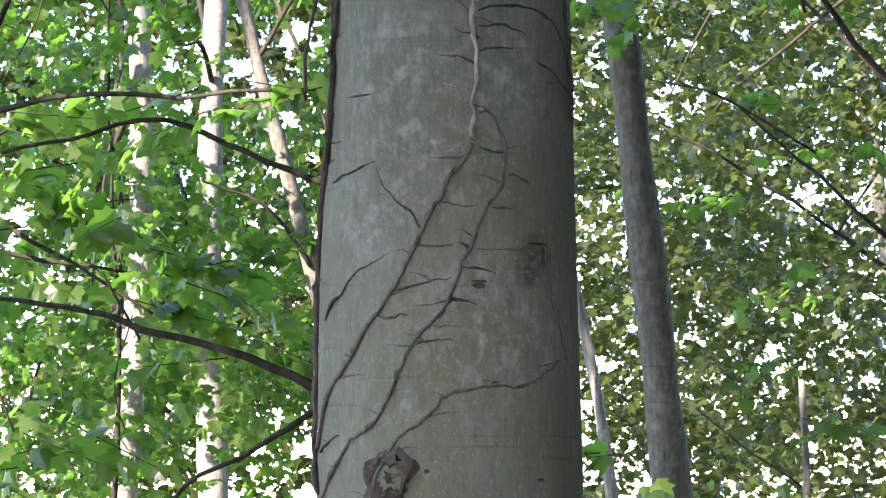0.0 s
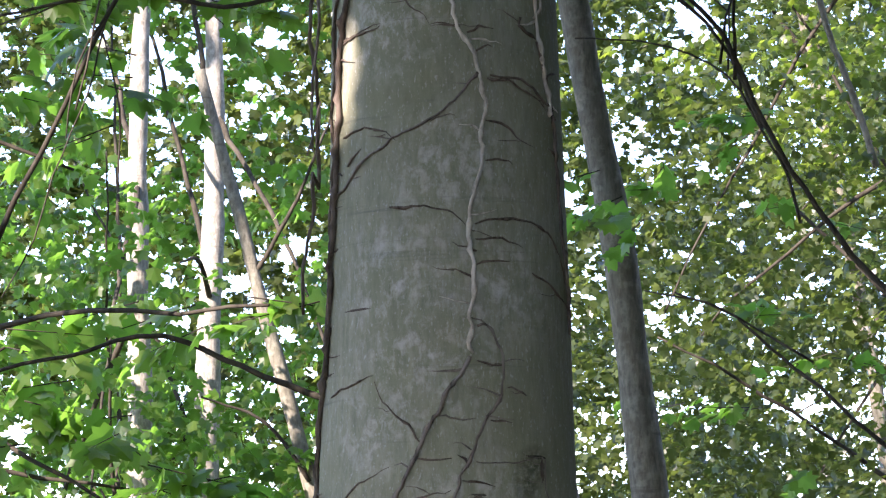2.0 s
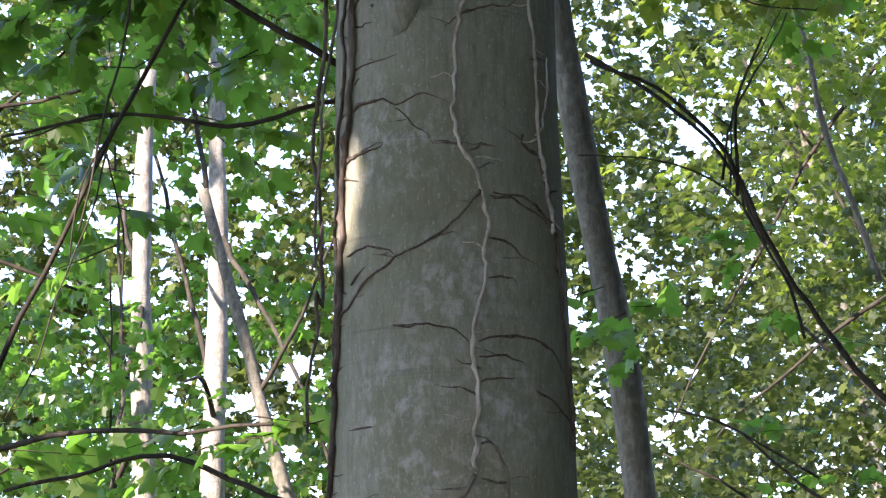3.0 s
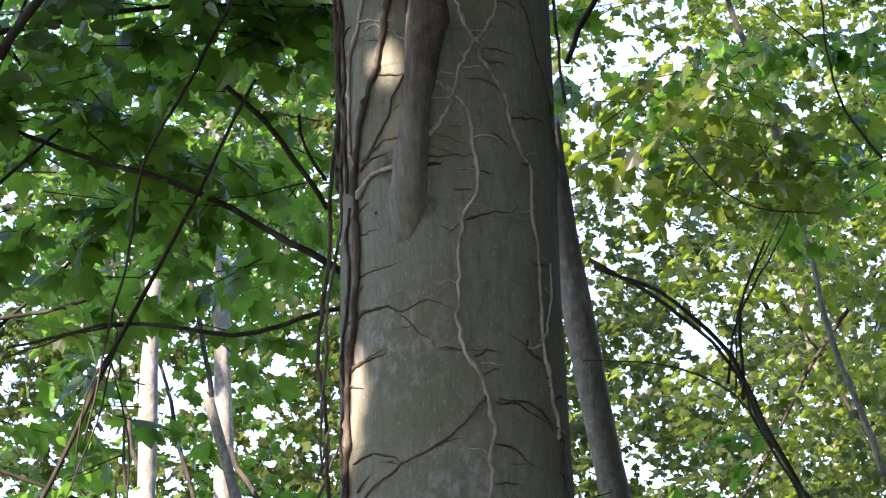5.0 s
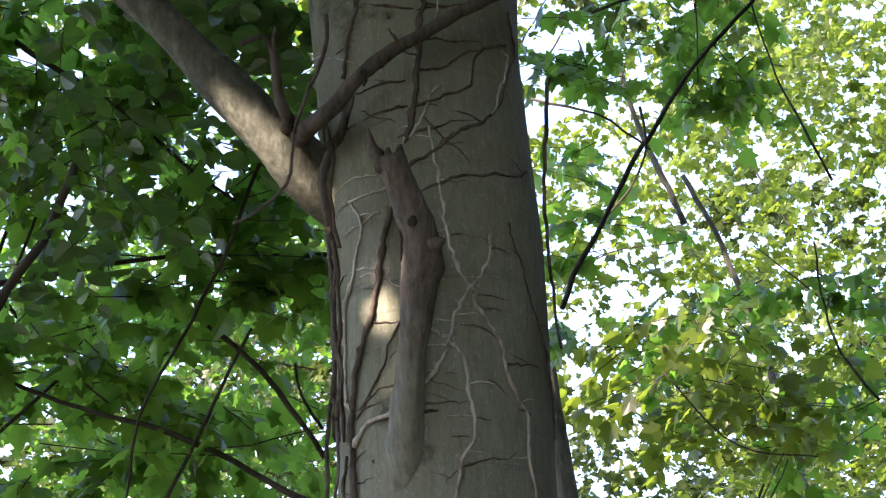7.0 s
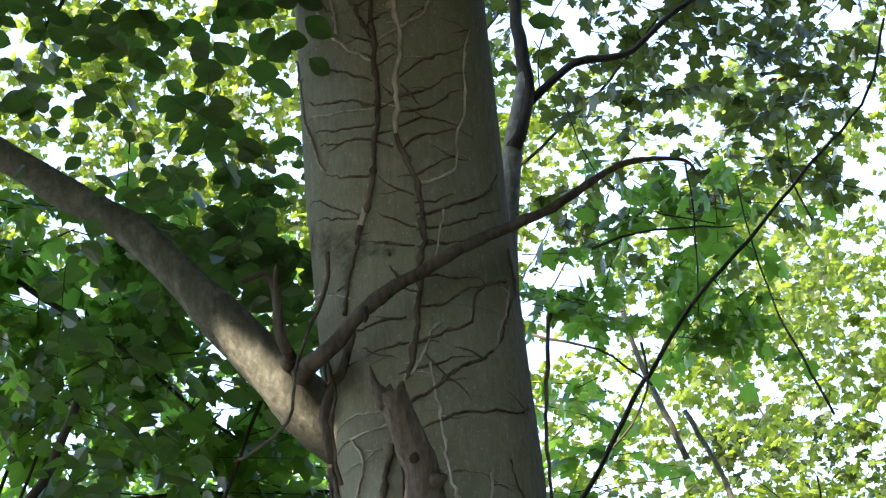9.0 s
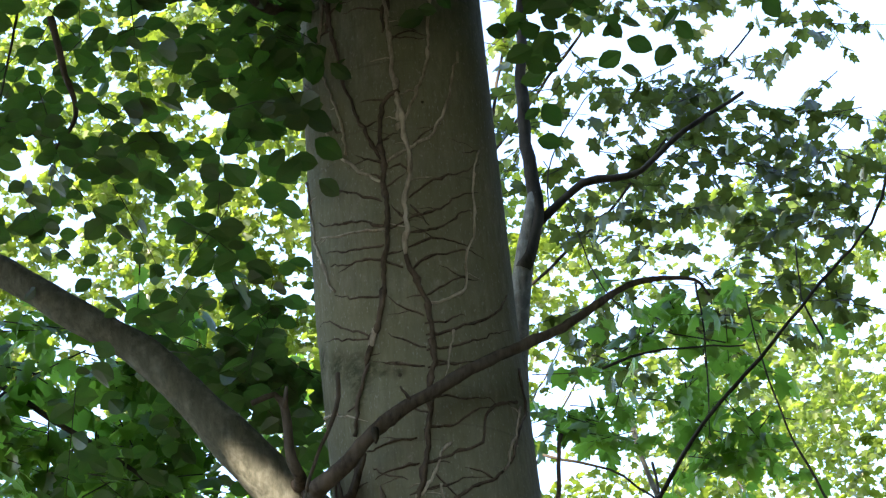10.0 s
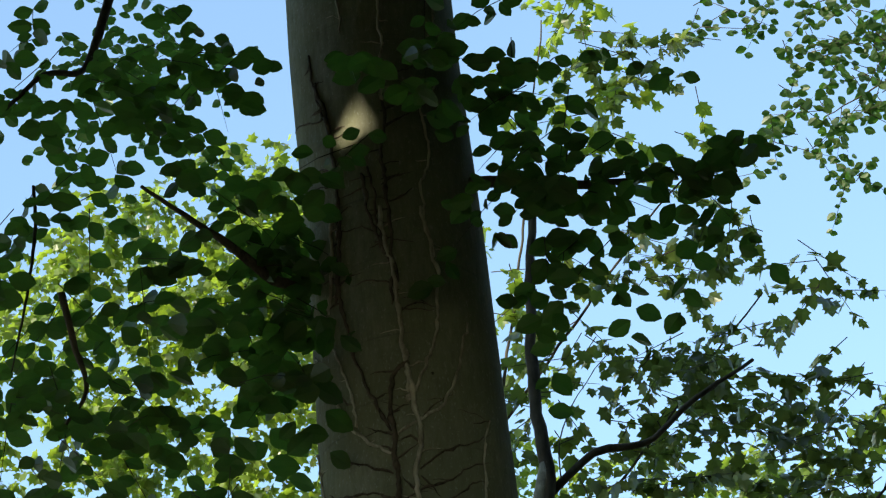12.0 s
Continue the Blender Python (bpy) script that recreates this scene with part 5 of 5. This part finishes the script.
young_tree(6, (-1.89, 17.00, 0.00), (-1.74, 17.00, 6.16), 0.105, [((-2.5, 18.5, 3.0), (1.5, 1.3, 2.8)), ((-2.2, 15.8, 3.4), (0.9, 0.8, 1.8)), ((-2.2, 18.5, 7.2), (1.4, 1.2, 1.8))], GREEN, MAPLE_FAR, 0.092, density=230, limbs=2, twigs=False, keep=sun_gaps, bark=PALE_BARK)
young_tree(11, (0.05, 16.00, 0.00), (-1.33, 16.00, 5.2), 0.066, [], GREEN, MAPLE_FAR, 0.11, label="slanting maple stem, partly in the sun", arms=[([(-1.02, 16.0, 4.05), (-0.8, 15.9, 4.4), (-0.55, 15.8, 4.95)], 0.02, 0.008), ([(-0.72, 16.0, 2.9), (-0.95, 15.9, 3.2), (-1.3, 15.8, 3.35)], 0.018, 0.008)])
young_tree(7, (-0.45, 25, 0), (-0.5, 25, 13), 0.12, [((-2.0, 25, 6.0), (3.4, 2.0, 6.0)), ((-1.8, 25, 15.2), (3.0, 2.0, 3.6), SUNLIT_LEAF)], OLIVE, MAPLE_FAR, 0.12, density=195, limbs=1, twigs=False, scale=1.2, cut=0.05)
BRANCHY_MAPLE = young_tree(8, (-2.7, 9.8, 0), (-2.4, 9.8, 6), 0.06, [((-1.267, 9.600, 2.423), (0.55, 0.5, 0.28)), ((-0.840, 9.600, 2.219), (0.5, 0.4, 0.2)), ((-1.261, 9.800, 2.917), (0.5, 0.5, 0.2)), ((-1.362, 9.800, 1.817), (0.4, 0.5, 0.2)), ((-1.379, 9.800, 3.665), (0.5, 0.5, 0.3)), ((-0.487, 9.000, 2.897), (0.12, 0.2, 0.08)), ((-1.106, 9.500, 4.308), (0.8, 0.5, 0.35)), ((-0.945, 9.800, 4.15), (0.6, 0.5, 0.2))], GREEN, MAPLE, 0.105, density=320, cut=-0.4, limbs=1)
arm(BRANCHY_MAPLE, [(-1.50, 8.80, 2.24), (-1.33, 8.80, 2.22), (-1.02, 8.80, 2.18), (-0.92, 8.80, 2.13), (-0.65, 8.80, 2.07), (-0.40, 8.80, 1.97), (-0.24, 8.80, 1.86)], 0.008, 0.022, 56)
arm(BRANCHY_MAPLE, [(-1.43, 9.40, 2.73), (-1.15, 9.40, 2.80), (-0.99, 9.40, 2.84), (-0.83, 9.40, 2.82), (-0.70, 9.40, 2.77), (-0.44, 9.40, 2.66), (-0.30, 9.40, 2.61)], 0.008, 0.016, 57)
arm(BRANCHY_MAPLE, [(-0.82, 8.80, 1.59), (-0.73, 8.80, 1.68), (-0.60, 8.80, 1.74), (-0.40, 8.80, 1.87), (-0.24, 8.80, 1.95)], 0.008, 0.014, 58)
arm(BRANCHY_MAPLE, [(-1.06, 8.40, 3.37), (-0.95, 8.40, 3.87), (-0.91, 8.40, 4.19), (-0.81, 8.40, 4.38), (-0.69, 8.40, 4.61), (-0.60, 8.40, 4.82), (-0.49, 8.40, 5.08)], 0.004, 0.009, 59)
arm(BRANCHY_MAPLE, [(-0.74, 8.60, 4.59), (-0.60, 8.60, 4.47), (-0.48, 8.60, 4.34), (-0.35, 8.60, 4.12)], 0.012, 0.012, 60)
arm(BRANCHY_MAPLE, [(-1.43, 8.60, 4.45), (-1.09, 8.60, 4.31), (-0.77, 8.60, 4.19), (-0.52, 8.60, 4.05), (-0.31, 8.60, 3.92)], 0.008, 0.016, 61)
arm(BRANCHY_MAPLE, [(-1.35, 8.80, 3.76), (-1.00, 8.80, 3.84), (-0.65, 8.80, 3.79), (-0.37, 8.80, 3.85), (-0.23, 8.80, 3.87)], 0.006, 0.012, 62)
arm(BRANCHY_MAPLE, [(-1.30, 8.70, 4.67), (-1.16, 8.70, 4.48), (-1.02, 8.70, 4.35)], 0.003, 0.005, 63)
arm(BRANCHY_MAPLE, [(-0.97, 8.50, 3.70), (-1.07, 8.50, 3.53), (-1.10, 8.50, 3.31)], 0.005, 0.003, 64)
arm(BRANCHY_MAPLE, [(-0.90, 8.90, 4.30), (-0.65, 8.90, 4.25), (-0.39, 8.90, 4.30)], 0.004, 0.003, 65)
arm(BRANCHY_MAPLE, [(-1.37, 8.80, 3.71), (-1.16, 8.80, 3.78), (-0.97, 8.80, 3.82)], 0.003, 0.005, 66)
arm(BRANCHY_MAPLE, [(-0.44, 8.80, 4.49), (-0.42, 8.80, 4.38), (-0.36, 8.80, 4.27)], 0.006, 0.007, 67)
arm(BRANCHY_MAPLE, [(-0.99, 8.60, 3.75), (-1.03, 8.60, 3.53), (-1.12, 8.60, 3.29), (-1.20, 8.60, 3.03), (-1.30, 8.60, 2.85)], 0.004, 0.003, 68)
arm(BRANCHY_MAPLE, [(-1.03, 8.80, 3.70), (-0.98, 8.80, 3.45), (-0.98, 8.80, 3.22)], 0.003, 0.005, 69)
arm(BRANCHY_MAPLE, [(-1.05, 9.00, 2.32), (-0.97, 9.00, 2.18), (-0.93, 9.00, 2.11)], 0.005, 0.007, 70)
arm(BRANCHY_MAPLE, [(-0.96, 9.00, 2.18), (-1.01, 9.00, 1.94), (-0.97, 9.00, 1.83)], 0.003, 0.003, 71)
arm(BRANCHY_MAPLE, [(-1.26, 8.00, 4.42), (-1.19, 8.00, 4.54), (-1.13, 8.00, 4.62), (-1.08, 8.00, 4.74), (-1.03, 8.00, 4.88)], 0.022, 0.018, 72)
# dark leaves of the beech and of its neighbour
young_tree(12, (-2.2, 8.6, 0), (-2.0, 8.6, 7), 0.05, [((-0.912, 8.600, 5.123), (0.65, 0.5, 0.45)), ((-1.084, 8.600, 5.486), (0.6, 0.5, 0.5)), ((-0.593, 8.800, 4.670), (0.5, 0.4, 0.4)), ((-1.111, 8.800, 4.314), (0.6, 0.4, 0.3)), ((-0.825, 8.600, 5.300), (0.7, 0.5, 0.4)), ((-0.912, 8.600, 4.687), (0.6, 0.4, 0.3)), ((-0.444, 8.800, 4.991), (0.25, 0.4, 0.4)), ((-1.35, 9.3, 4.85), (0.5, 0.4, 0.35))], GREEN, MAPLE, 0.100, density=580, cut=-0.4, limbs=1)


def beech_sprays(seed, crowns, density, size=0.072):
    for k, (centre, radius) in enumerate(crowns):
        count = int(density * 4.19 * radius[0] * radius[1] * radius[2] / 9)
        spray = sprays(seed * 17 + k, np.array(centre), np.array(radius), count, size, cut=-0.5, per=9, dip=0.8, reach=0.3 if size < 0.1 else 0.9, sag=(0.3, 1.4) if size < 0.1 else (0.0, 0.2), keep=sun_gaps if size < 0.1 else wide_gaps, spread=size < 0.1)
        verts, faces = leaf_mesh(OVAL, *spray[:5])
        under(tagged(mesh_object("leaf_spray", verts, faces, BEECH_LEAF, None, smooth=False), kind="stuff"), BEECH_TREE)
        if size > 0.1:
            continue
        pieces = []
        for q, w, f in zip(*spray[5:8]):
            out = np.array((-math.sin(w), math.cos(w), -f)) * 0.3
            pieces.append(tube_mesh([q, q + out * 0.35 + (0, 0, 0.012), q + out * 0.62], [0.0018, 0.0014, 0.0006], 3))
        if not pieces:
            continue
        verts, faces = joined(pieces)
        under(tagged(mesh_object("brushwood", verts, faces, TWIG, None), kind="stuff"), BEECH_TREE)


beech_sprays(1, [((-0.56, 7.62, 5.22), (0.2, 0.15, 0.14)), ((-0.72, 7.62, 5.17), (0.2, 0.15, 0.10)), ((-0.98, 7.6, 4.75), (0.22, 0.25, 0.25)), ((-1.124, 7.000, 6.909), (0.085, 0.180, 0.086)), ((-1.021, 7.000, 6.756), (0.118, 0.180, 0.095)), ((-0.503, 7.000, 6.802), (0.044, 0.180, 0.189)), ((-0.602, 7.000, 6.871), (0.051, 0.180, 0.085)), ((-0.803, 7.000, 6.618), (0.216, 0.180, 0.134)), ((-1.033, 7.000, 6.513), (0.133, 0.180, 0.112)), ((-0.705, 7.000, 6.431), (0.181, 0.180, 0.100)), ((-1.145, 7.000, 6.363), (0.058, 0.180, 0.100)), ((-0.883, 7.000, 6.286), (0.147, 0.180, 0.079))], 1500)
beech_sprays(7, [((-0.754, 7.000, 6.085), (0.128, 0.180, 0.086)), ((-1.010, 7.000, 6.084), (0.113, 0.180, 0.087)), ((-1.102, 7.000, 5.922), (0.072, 0.180, 0.085)), ((-0.936, 7.000, 5.910), (0.095, 0.180, 0.094)), ((-0.738, 7.000, 5.990), (0.112, 0.180, 0.061)), ((-1.036, 7.000, 5.771), (0.111, 0.180, 0.093)), ((-1.127, 7.000, 5.633), (0.055, 0.180, 0.128)), ((-0.847, 7.000, 5.614), (0.125, 0.180, 0.076)), ((-0.954, 7.000, 5.480), (0.147, 0.180, 0.089)), ((-1.090, 7.000, 5.402), (0.077, 0.180, 0.089)), ((-0.708, 7.000, 5.560), (0.078, 0.180, 0.063))], 400)
beech_sprays(6, [((-1.332, 10.500, 9.538), (0.229, 0.400, 0.192)), ((-1.080, 10.500, 9.364), (0.176, 0.400, 0.220)), ((-1.405, 10.500, 9.263), (0.201, 0.400, 0.157))], 1800, 0.062)
beech_sprays(5, [((-0.715, 7.000, 5.412), (0.28, 0.25, 0.17)), ((-0.993, 7.000, 5.584), (0.2, 0.25, 0.16)), ((-1.012, 6.900, 4.808), (0.2, 0.25, 0.16))], 700)
beech_sprays(2, [((0.283, 6.950, 6.770), (0.075, 0.120, 0.125)), ((0.251, 6.950, 6.528), (0.066, 0.120, 0.121)), ((0.286, 6.950, 6.307), (0.089, 0.120, 0.088)), ((0.426, 6.950, 6.239), (0.113, 0.120, 0.097)), ((0.442, 6.950, 6.027), (0.095, 0.120, 0.094)), ((0.585, 6.950, 6.209), (0.096, 0.120, 0.068)), ((0.701, 6.950, 6.249), (0.097, 0.120, 0.047)), ((0.822, 6.950, 6.250), (0.058, 0.120, 0.035)), ((0.834, 6.950, 6.162), (0.016, 0.120, 0.050)), ((0.337, 6.950, 6.111), (0.096, 0.120, 0.076)), ((-0.051, 6.750, 6.565), (0.14, 0.08, 0.05)), ((0.1, 6.750, 6.75), (0.14, 0.06, 0.05)), ((-0.158, 6.780, 6.328), (0.06, 0.05, 0.04)), ((-0.17, 6.74, 6.56), (0.07, 0.04, 0.03))], 7500, 0.076)
beech_sprays(4, [((-0.520, 7.100, 6.210), (0.147, 0.140, 0.117)), ((-0.492, 7.100, 5.978), (0.112, 0.140, 0.161)), ((-0.409, 7.100, 6.106), (0.057, 0.140, 0.192)), ((-0.544, 7.100, 5.705), (0.071, 0.140, 0.137)), ((-0.463, 7.100, 5.827), (0.080, 0.140, 0.111)), ((-0.517, 7.100, 5.453), (0.062, 0.140, 0.089)), ((-0.568, 7.100, 6.330), (0.132, 0.140, 0.079)), ((-0.383, 7.100, 5.822), (0.035, 0.140, 0.093)), ((-0.44, 7.6, 5.08), (0.10, 0.12, 0.15)), ((-0.47, 7.55, 5.28), (0.12, 0.12, 0.12)), ((-0.49, 7.5, 5.45), (0.11, 0.12, 0.08)), ((-0.53, 7.55, 5.2), (0.12, 0.12, 0.10)), ((-0.65, 7.6, 5.15), (0.15, 0.12, 0.10))], 6000, 0.085)
# fuller sprays high beside the trunk and over the limb
beech_sprays(8, [((-1.15, 7.2, 7.05), (0.13, 0.16, 0.10)), ((-0.91, 7.2, 6.95), (0.13, 0.16, 0.10)), ((-0.70, 7.2, 7.02), (0.11, 0.16, 0.10)), ((-0.57, 7.2, 6.87), (0.08, 0.14, 0.10)), ((-1.05, 7.2, 6.75), (0.10, 0.16, 0.08)), ((-0.47, 7.2, 6.10), (0.09, 0.12, 0.16))], 1700)
beech_sprays(9, [((-0.70, 7.6, 5.44), (0.12, 0.16, 0.10)), ((-0.50, 7.6, 5.33), (0.12, 0.15, 0.11)), ((-0.43, 7.6, 5.47), (0.07, 0.12, 0.10)), ((-0.62, 7.6, 5.19), (0.10, 0.14, 0.08)), ((-0.46, 7.6, 5.16), (0.08, 0.12, 0.08)), ((-0.83, 7.6, 5.34), (0.09, 0.14, 0.08))], 1700)
beech_sprays(10, [((0.42, 6.8, 6.64), (0.08, 0.10, 0.08)), ((0.31, 6.8, 6.52), (0.07, 0.10, 0.08)), ((0.46, 6.8, 6.38), (0.09, 0.10, 0.06)), ((0.34, 6.8, 6.30), (0.07, 0.10, 0.06)), ((0.56, 6.8, 6.24), (0.09, 0.10, 0.05))], 1900)
# unseen large-leaved crowns added above the view to shade the trunk
beech_sprays(3, [((-1.4, 5.0, 12.0), (4.6, 3.0, 2.2)), ((0.0, 3.7, 6.9), (2.6, 1.2, 0.9)), ((-4.6, 3.2, 9.4), (2.4, 2.0, 1.6)), ((4.0, 3.4, 9.4), (2.2, 2.2, 1.5)), ((-0.2, 5.6, 8.5), (1.8, 1.3, 0.8)), ((-3.2, 6.0, 8.2), (0.9, 1.0, 0.7)), ((3.0, 6.0, 8.2), (0.8, 1.0, 0.7))], 110, 0.26)
flared([(0.092, 7.250, 6.444), (0.255, 7.100, 6.352), (0.444, 7.000, 6.252), (0.651, 6.950, 6.233), (0.864, 6.950, 6.263)], (0.022, 0.018, 0.013, 0.008, 0.003), DEAD, "leafy_branch", "dark branch with leaves at its end", 21, step=0.03, sides=10)
flared([(-0.253, 7.250, 6.170), (-0.413, 7.150, 6.080), (-0.565, 7.050, 6.161), (-0.803, 7.000, 6.339)], (0.020, 0.016, 0.010, 0.005), DEAD, "leafy_branch", "dark branch with leaves at its end", 22, step=0.03, sides=10)
flared([(-1.017, 6.950, 5.960), (-0.983, 6.950, 5.810), (-0.942, 6.950, 5.645), (-1.009, 6.950, 5.526)], (0.012, 0.010, 0.007, 0.004), DEAD, "leafy_branch", "dark branch with leaves at its end", 23, step=0.03, sides=8)
flared([(-0.928, 7.300, 7.296), (-0.999, 7.200, 6.921), (-1.103, 7.100, 6.834), (-1.217, 7.000, 6.627)], (0.016, 0.013, 0.009, 0.006), DEAD, "leafy_branch", "dark branch with leaves at its end", 24, step=0.03, sides=8)
flared([(-1.104, 6.950, 6.327), (-1.097, 6.950, 6.153), (-1.119, 6.950, 5.929), (-1.152, 6.950, 5.713)], (0.005, 0.005, 0.004, 0.002), TWIG, "leafy_branch", "thin dark twig with leaves", 25, step=0.03, sides=6)
# a dark tree whose twigs hang into the open sky
young_tree(13, (4.6, 13, 0), (4.4, 13, 12), 0.12, [((1.624, 13.000, 11.309), (0.141, 0.300, 0.138)), ((1.883, 13.000, 11.388), (0.189, 0.300, 0.060)), ((2.322, 13.000, 11.142), (0.172, 0.300, 0.236)), ((2.049, 13.000, 10.932), (0.124, 0.300, 0.069)), ((2.331, 13.000, 10.723), (0.185, 0.300, 0.191)), ((2.066, 13.000, 10.555), (0.184, 0.300, 0.120)), ((1.896, 13.000, 10.401), (0.137, 0.300, 0.052)), ((2.275, 13.000, 10.283), (0.076, 0.300, 0.166)), ((2.507, 13.000, 10.899), (0.124, 0.300, 0.503))], BEECH_LEAF, OVAL, 0.062, density=2800, limbs=0, spread=True, arms=[([(4.4, 13, 11.4), (3.4, 13, 11.2), (2.7, 13, 10.9), (2.2, 13, 10.6)], 0.02, 0.004), ([(4.4, 13, 11.8), (3.2, 13, 11.6), (2.2, 13, 11.35)], 0.02, 0.004)], species="beech_sapling", label="dark-leaved beech against the sky")

# ---- unseen trees added beside and behind the camera; crowns shade the trunk except in gaps ----
def shade_tree(seed, x, y, h, crowns, density=32):
    young_tree(seed, (x, y, 0), (x, y, h), 0.14, crowns, BEECH_LEAF, OVAL, 0.30, density=density, keep=wide_gaps, cut=-1.2, reach=0.9, label="unseen leafy dark beech added for shade", twigs=False, limbs=2, species="shading_beech")


shade_tree(20, -7.2, 2.8, 9, [((-4.3, 2.7, 6.8), (2.0, 1.8, 3.8)), ((-3.9, 3.0, 4.4), (1.2, 1.1, 1.6)), ((-4.0, 5.4, 7.0), (1.1, 1.0, 1.4)), ((-5.4, 5.2, 10.6), (0.9, 0.8, 2.0)), ((-5.2, 1.8, 4.4), (1.2, 1.2, 1.8))], 210)
shade_tree(21, -6.8, 3.6, 11, [((-4.8, 2.4, 10.6), (2.4, 2.2, 2.6))], 90)
young_tree(29, (-7.4, 4.4, 0), (-7.4, 4.4, 8), 0.10, [((-4.0, 2.95, 6.5), (0.9, 0.9, 1.7))], BEECH_LEAF, OVAL, 0.14, density=520, keep=sun_gaps, cut=-1.2, reach=0.4, label="unseen leafy dark beech added for shade", twigs=False, limbs=1, species="shading_beech")
shade_tree(22, -5.0, -2.4, 10, [((-4.6, -3.4, 6.5), (3.0, 2.6, 4.0))], 14)
shade_tree(23, 4.8, -3.4, 10, [((5.2, -2.4, 6.0), (2.8, 3.2, 5.0))], 45)
shade_tree(24, 5.4, 4.0, 10, [((5.4, 4.0, 5.0), (3.0, 4.2, 5.2))], 130)
shade_tree(25, 0.5, -7.0, 11, [((1.5, -8.0, 6.5), (5.0, 2.4, 5.0))], 10)
shade_tree(26, -1.6, -0.8, 12, [((-1.7, 1.8, 9.4), (3.8, 4.8, 2.4))], 140)
shade_tree(27, 4.9, 9.6, 10, [((4.9, 9.4, 5.5), (2.3, 2.4, 5.0)), ((4.0, 7.2, 10.6), (2.2, 2.4, 2.0))], 110)
shade_tree(28, -6.0, 15.6, 9, [((-5.5, 15.4, 6.2), (1.0, 1.1, 2.8))], 60)
shade_tree(30, -6.4, 6.4, 8, [((-5.2, 6.2, 8.0), (1.8, 1.4, 1.8))], 14)
shade_tree(31, -6.2, 10.8, 11, [((-5.5, 10.5, 8.6), (1.2, 1.3, 2.0)), ((-5.8, 13.8, 10.6), (1.2, 1.3, 1.8))], 30)
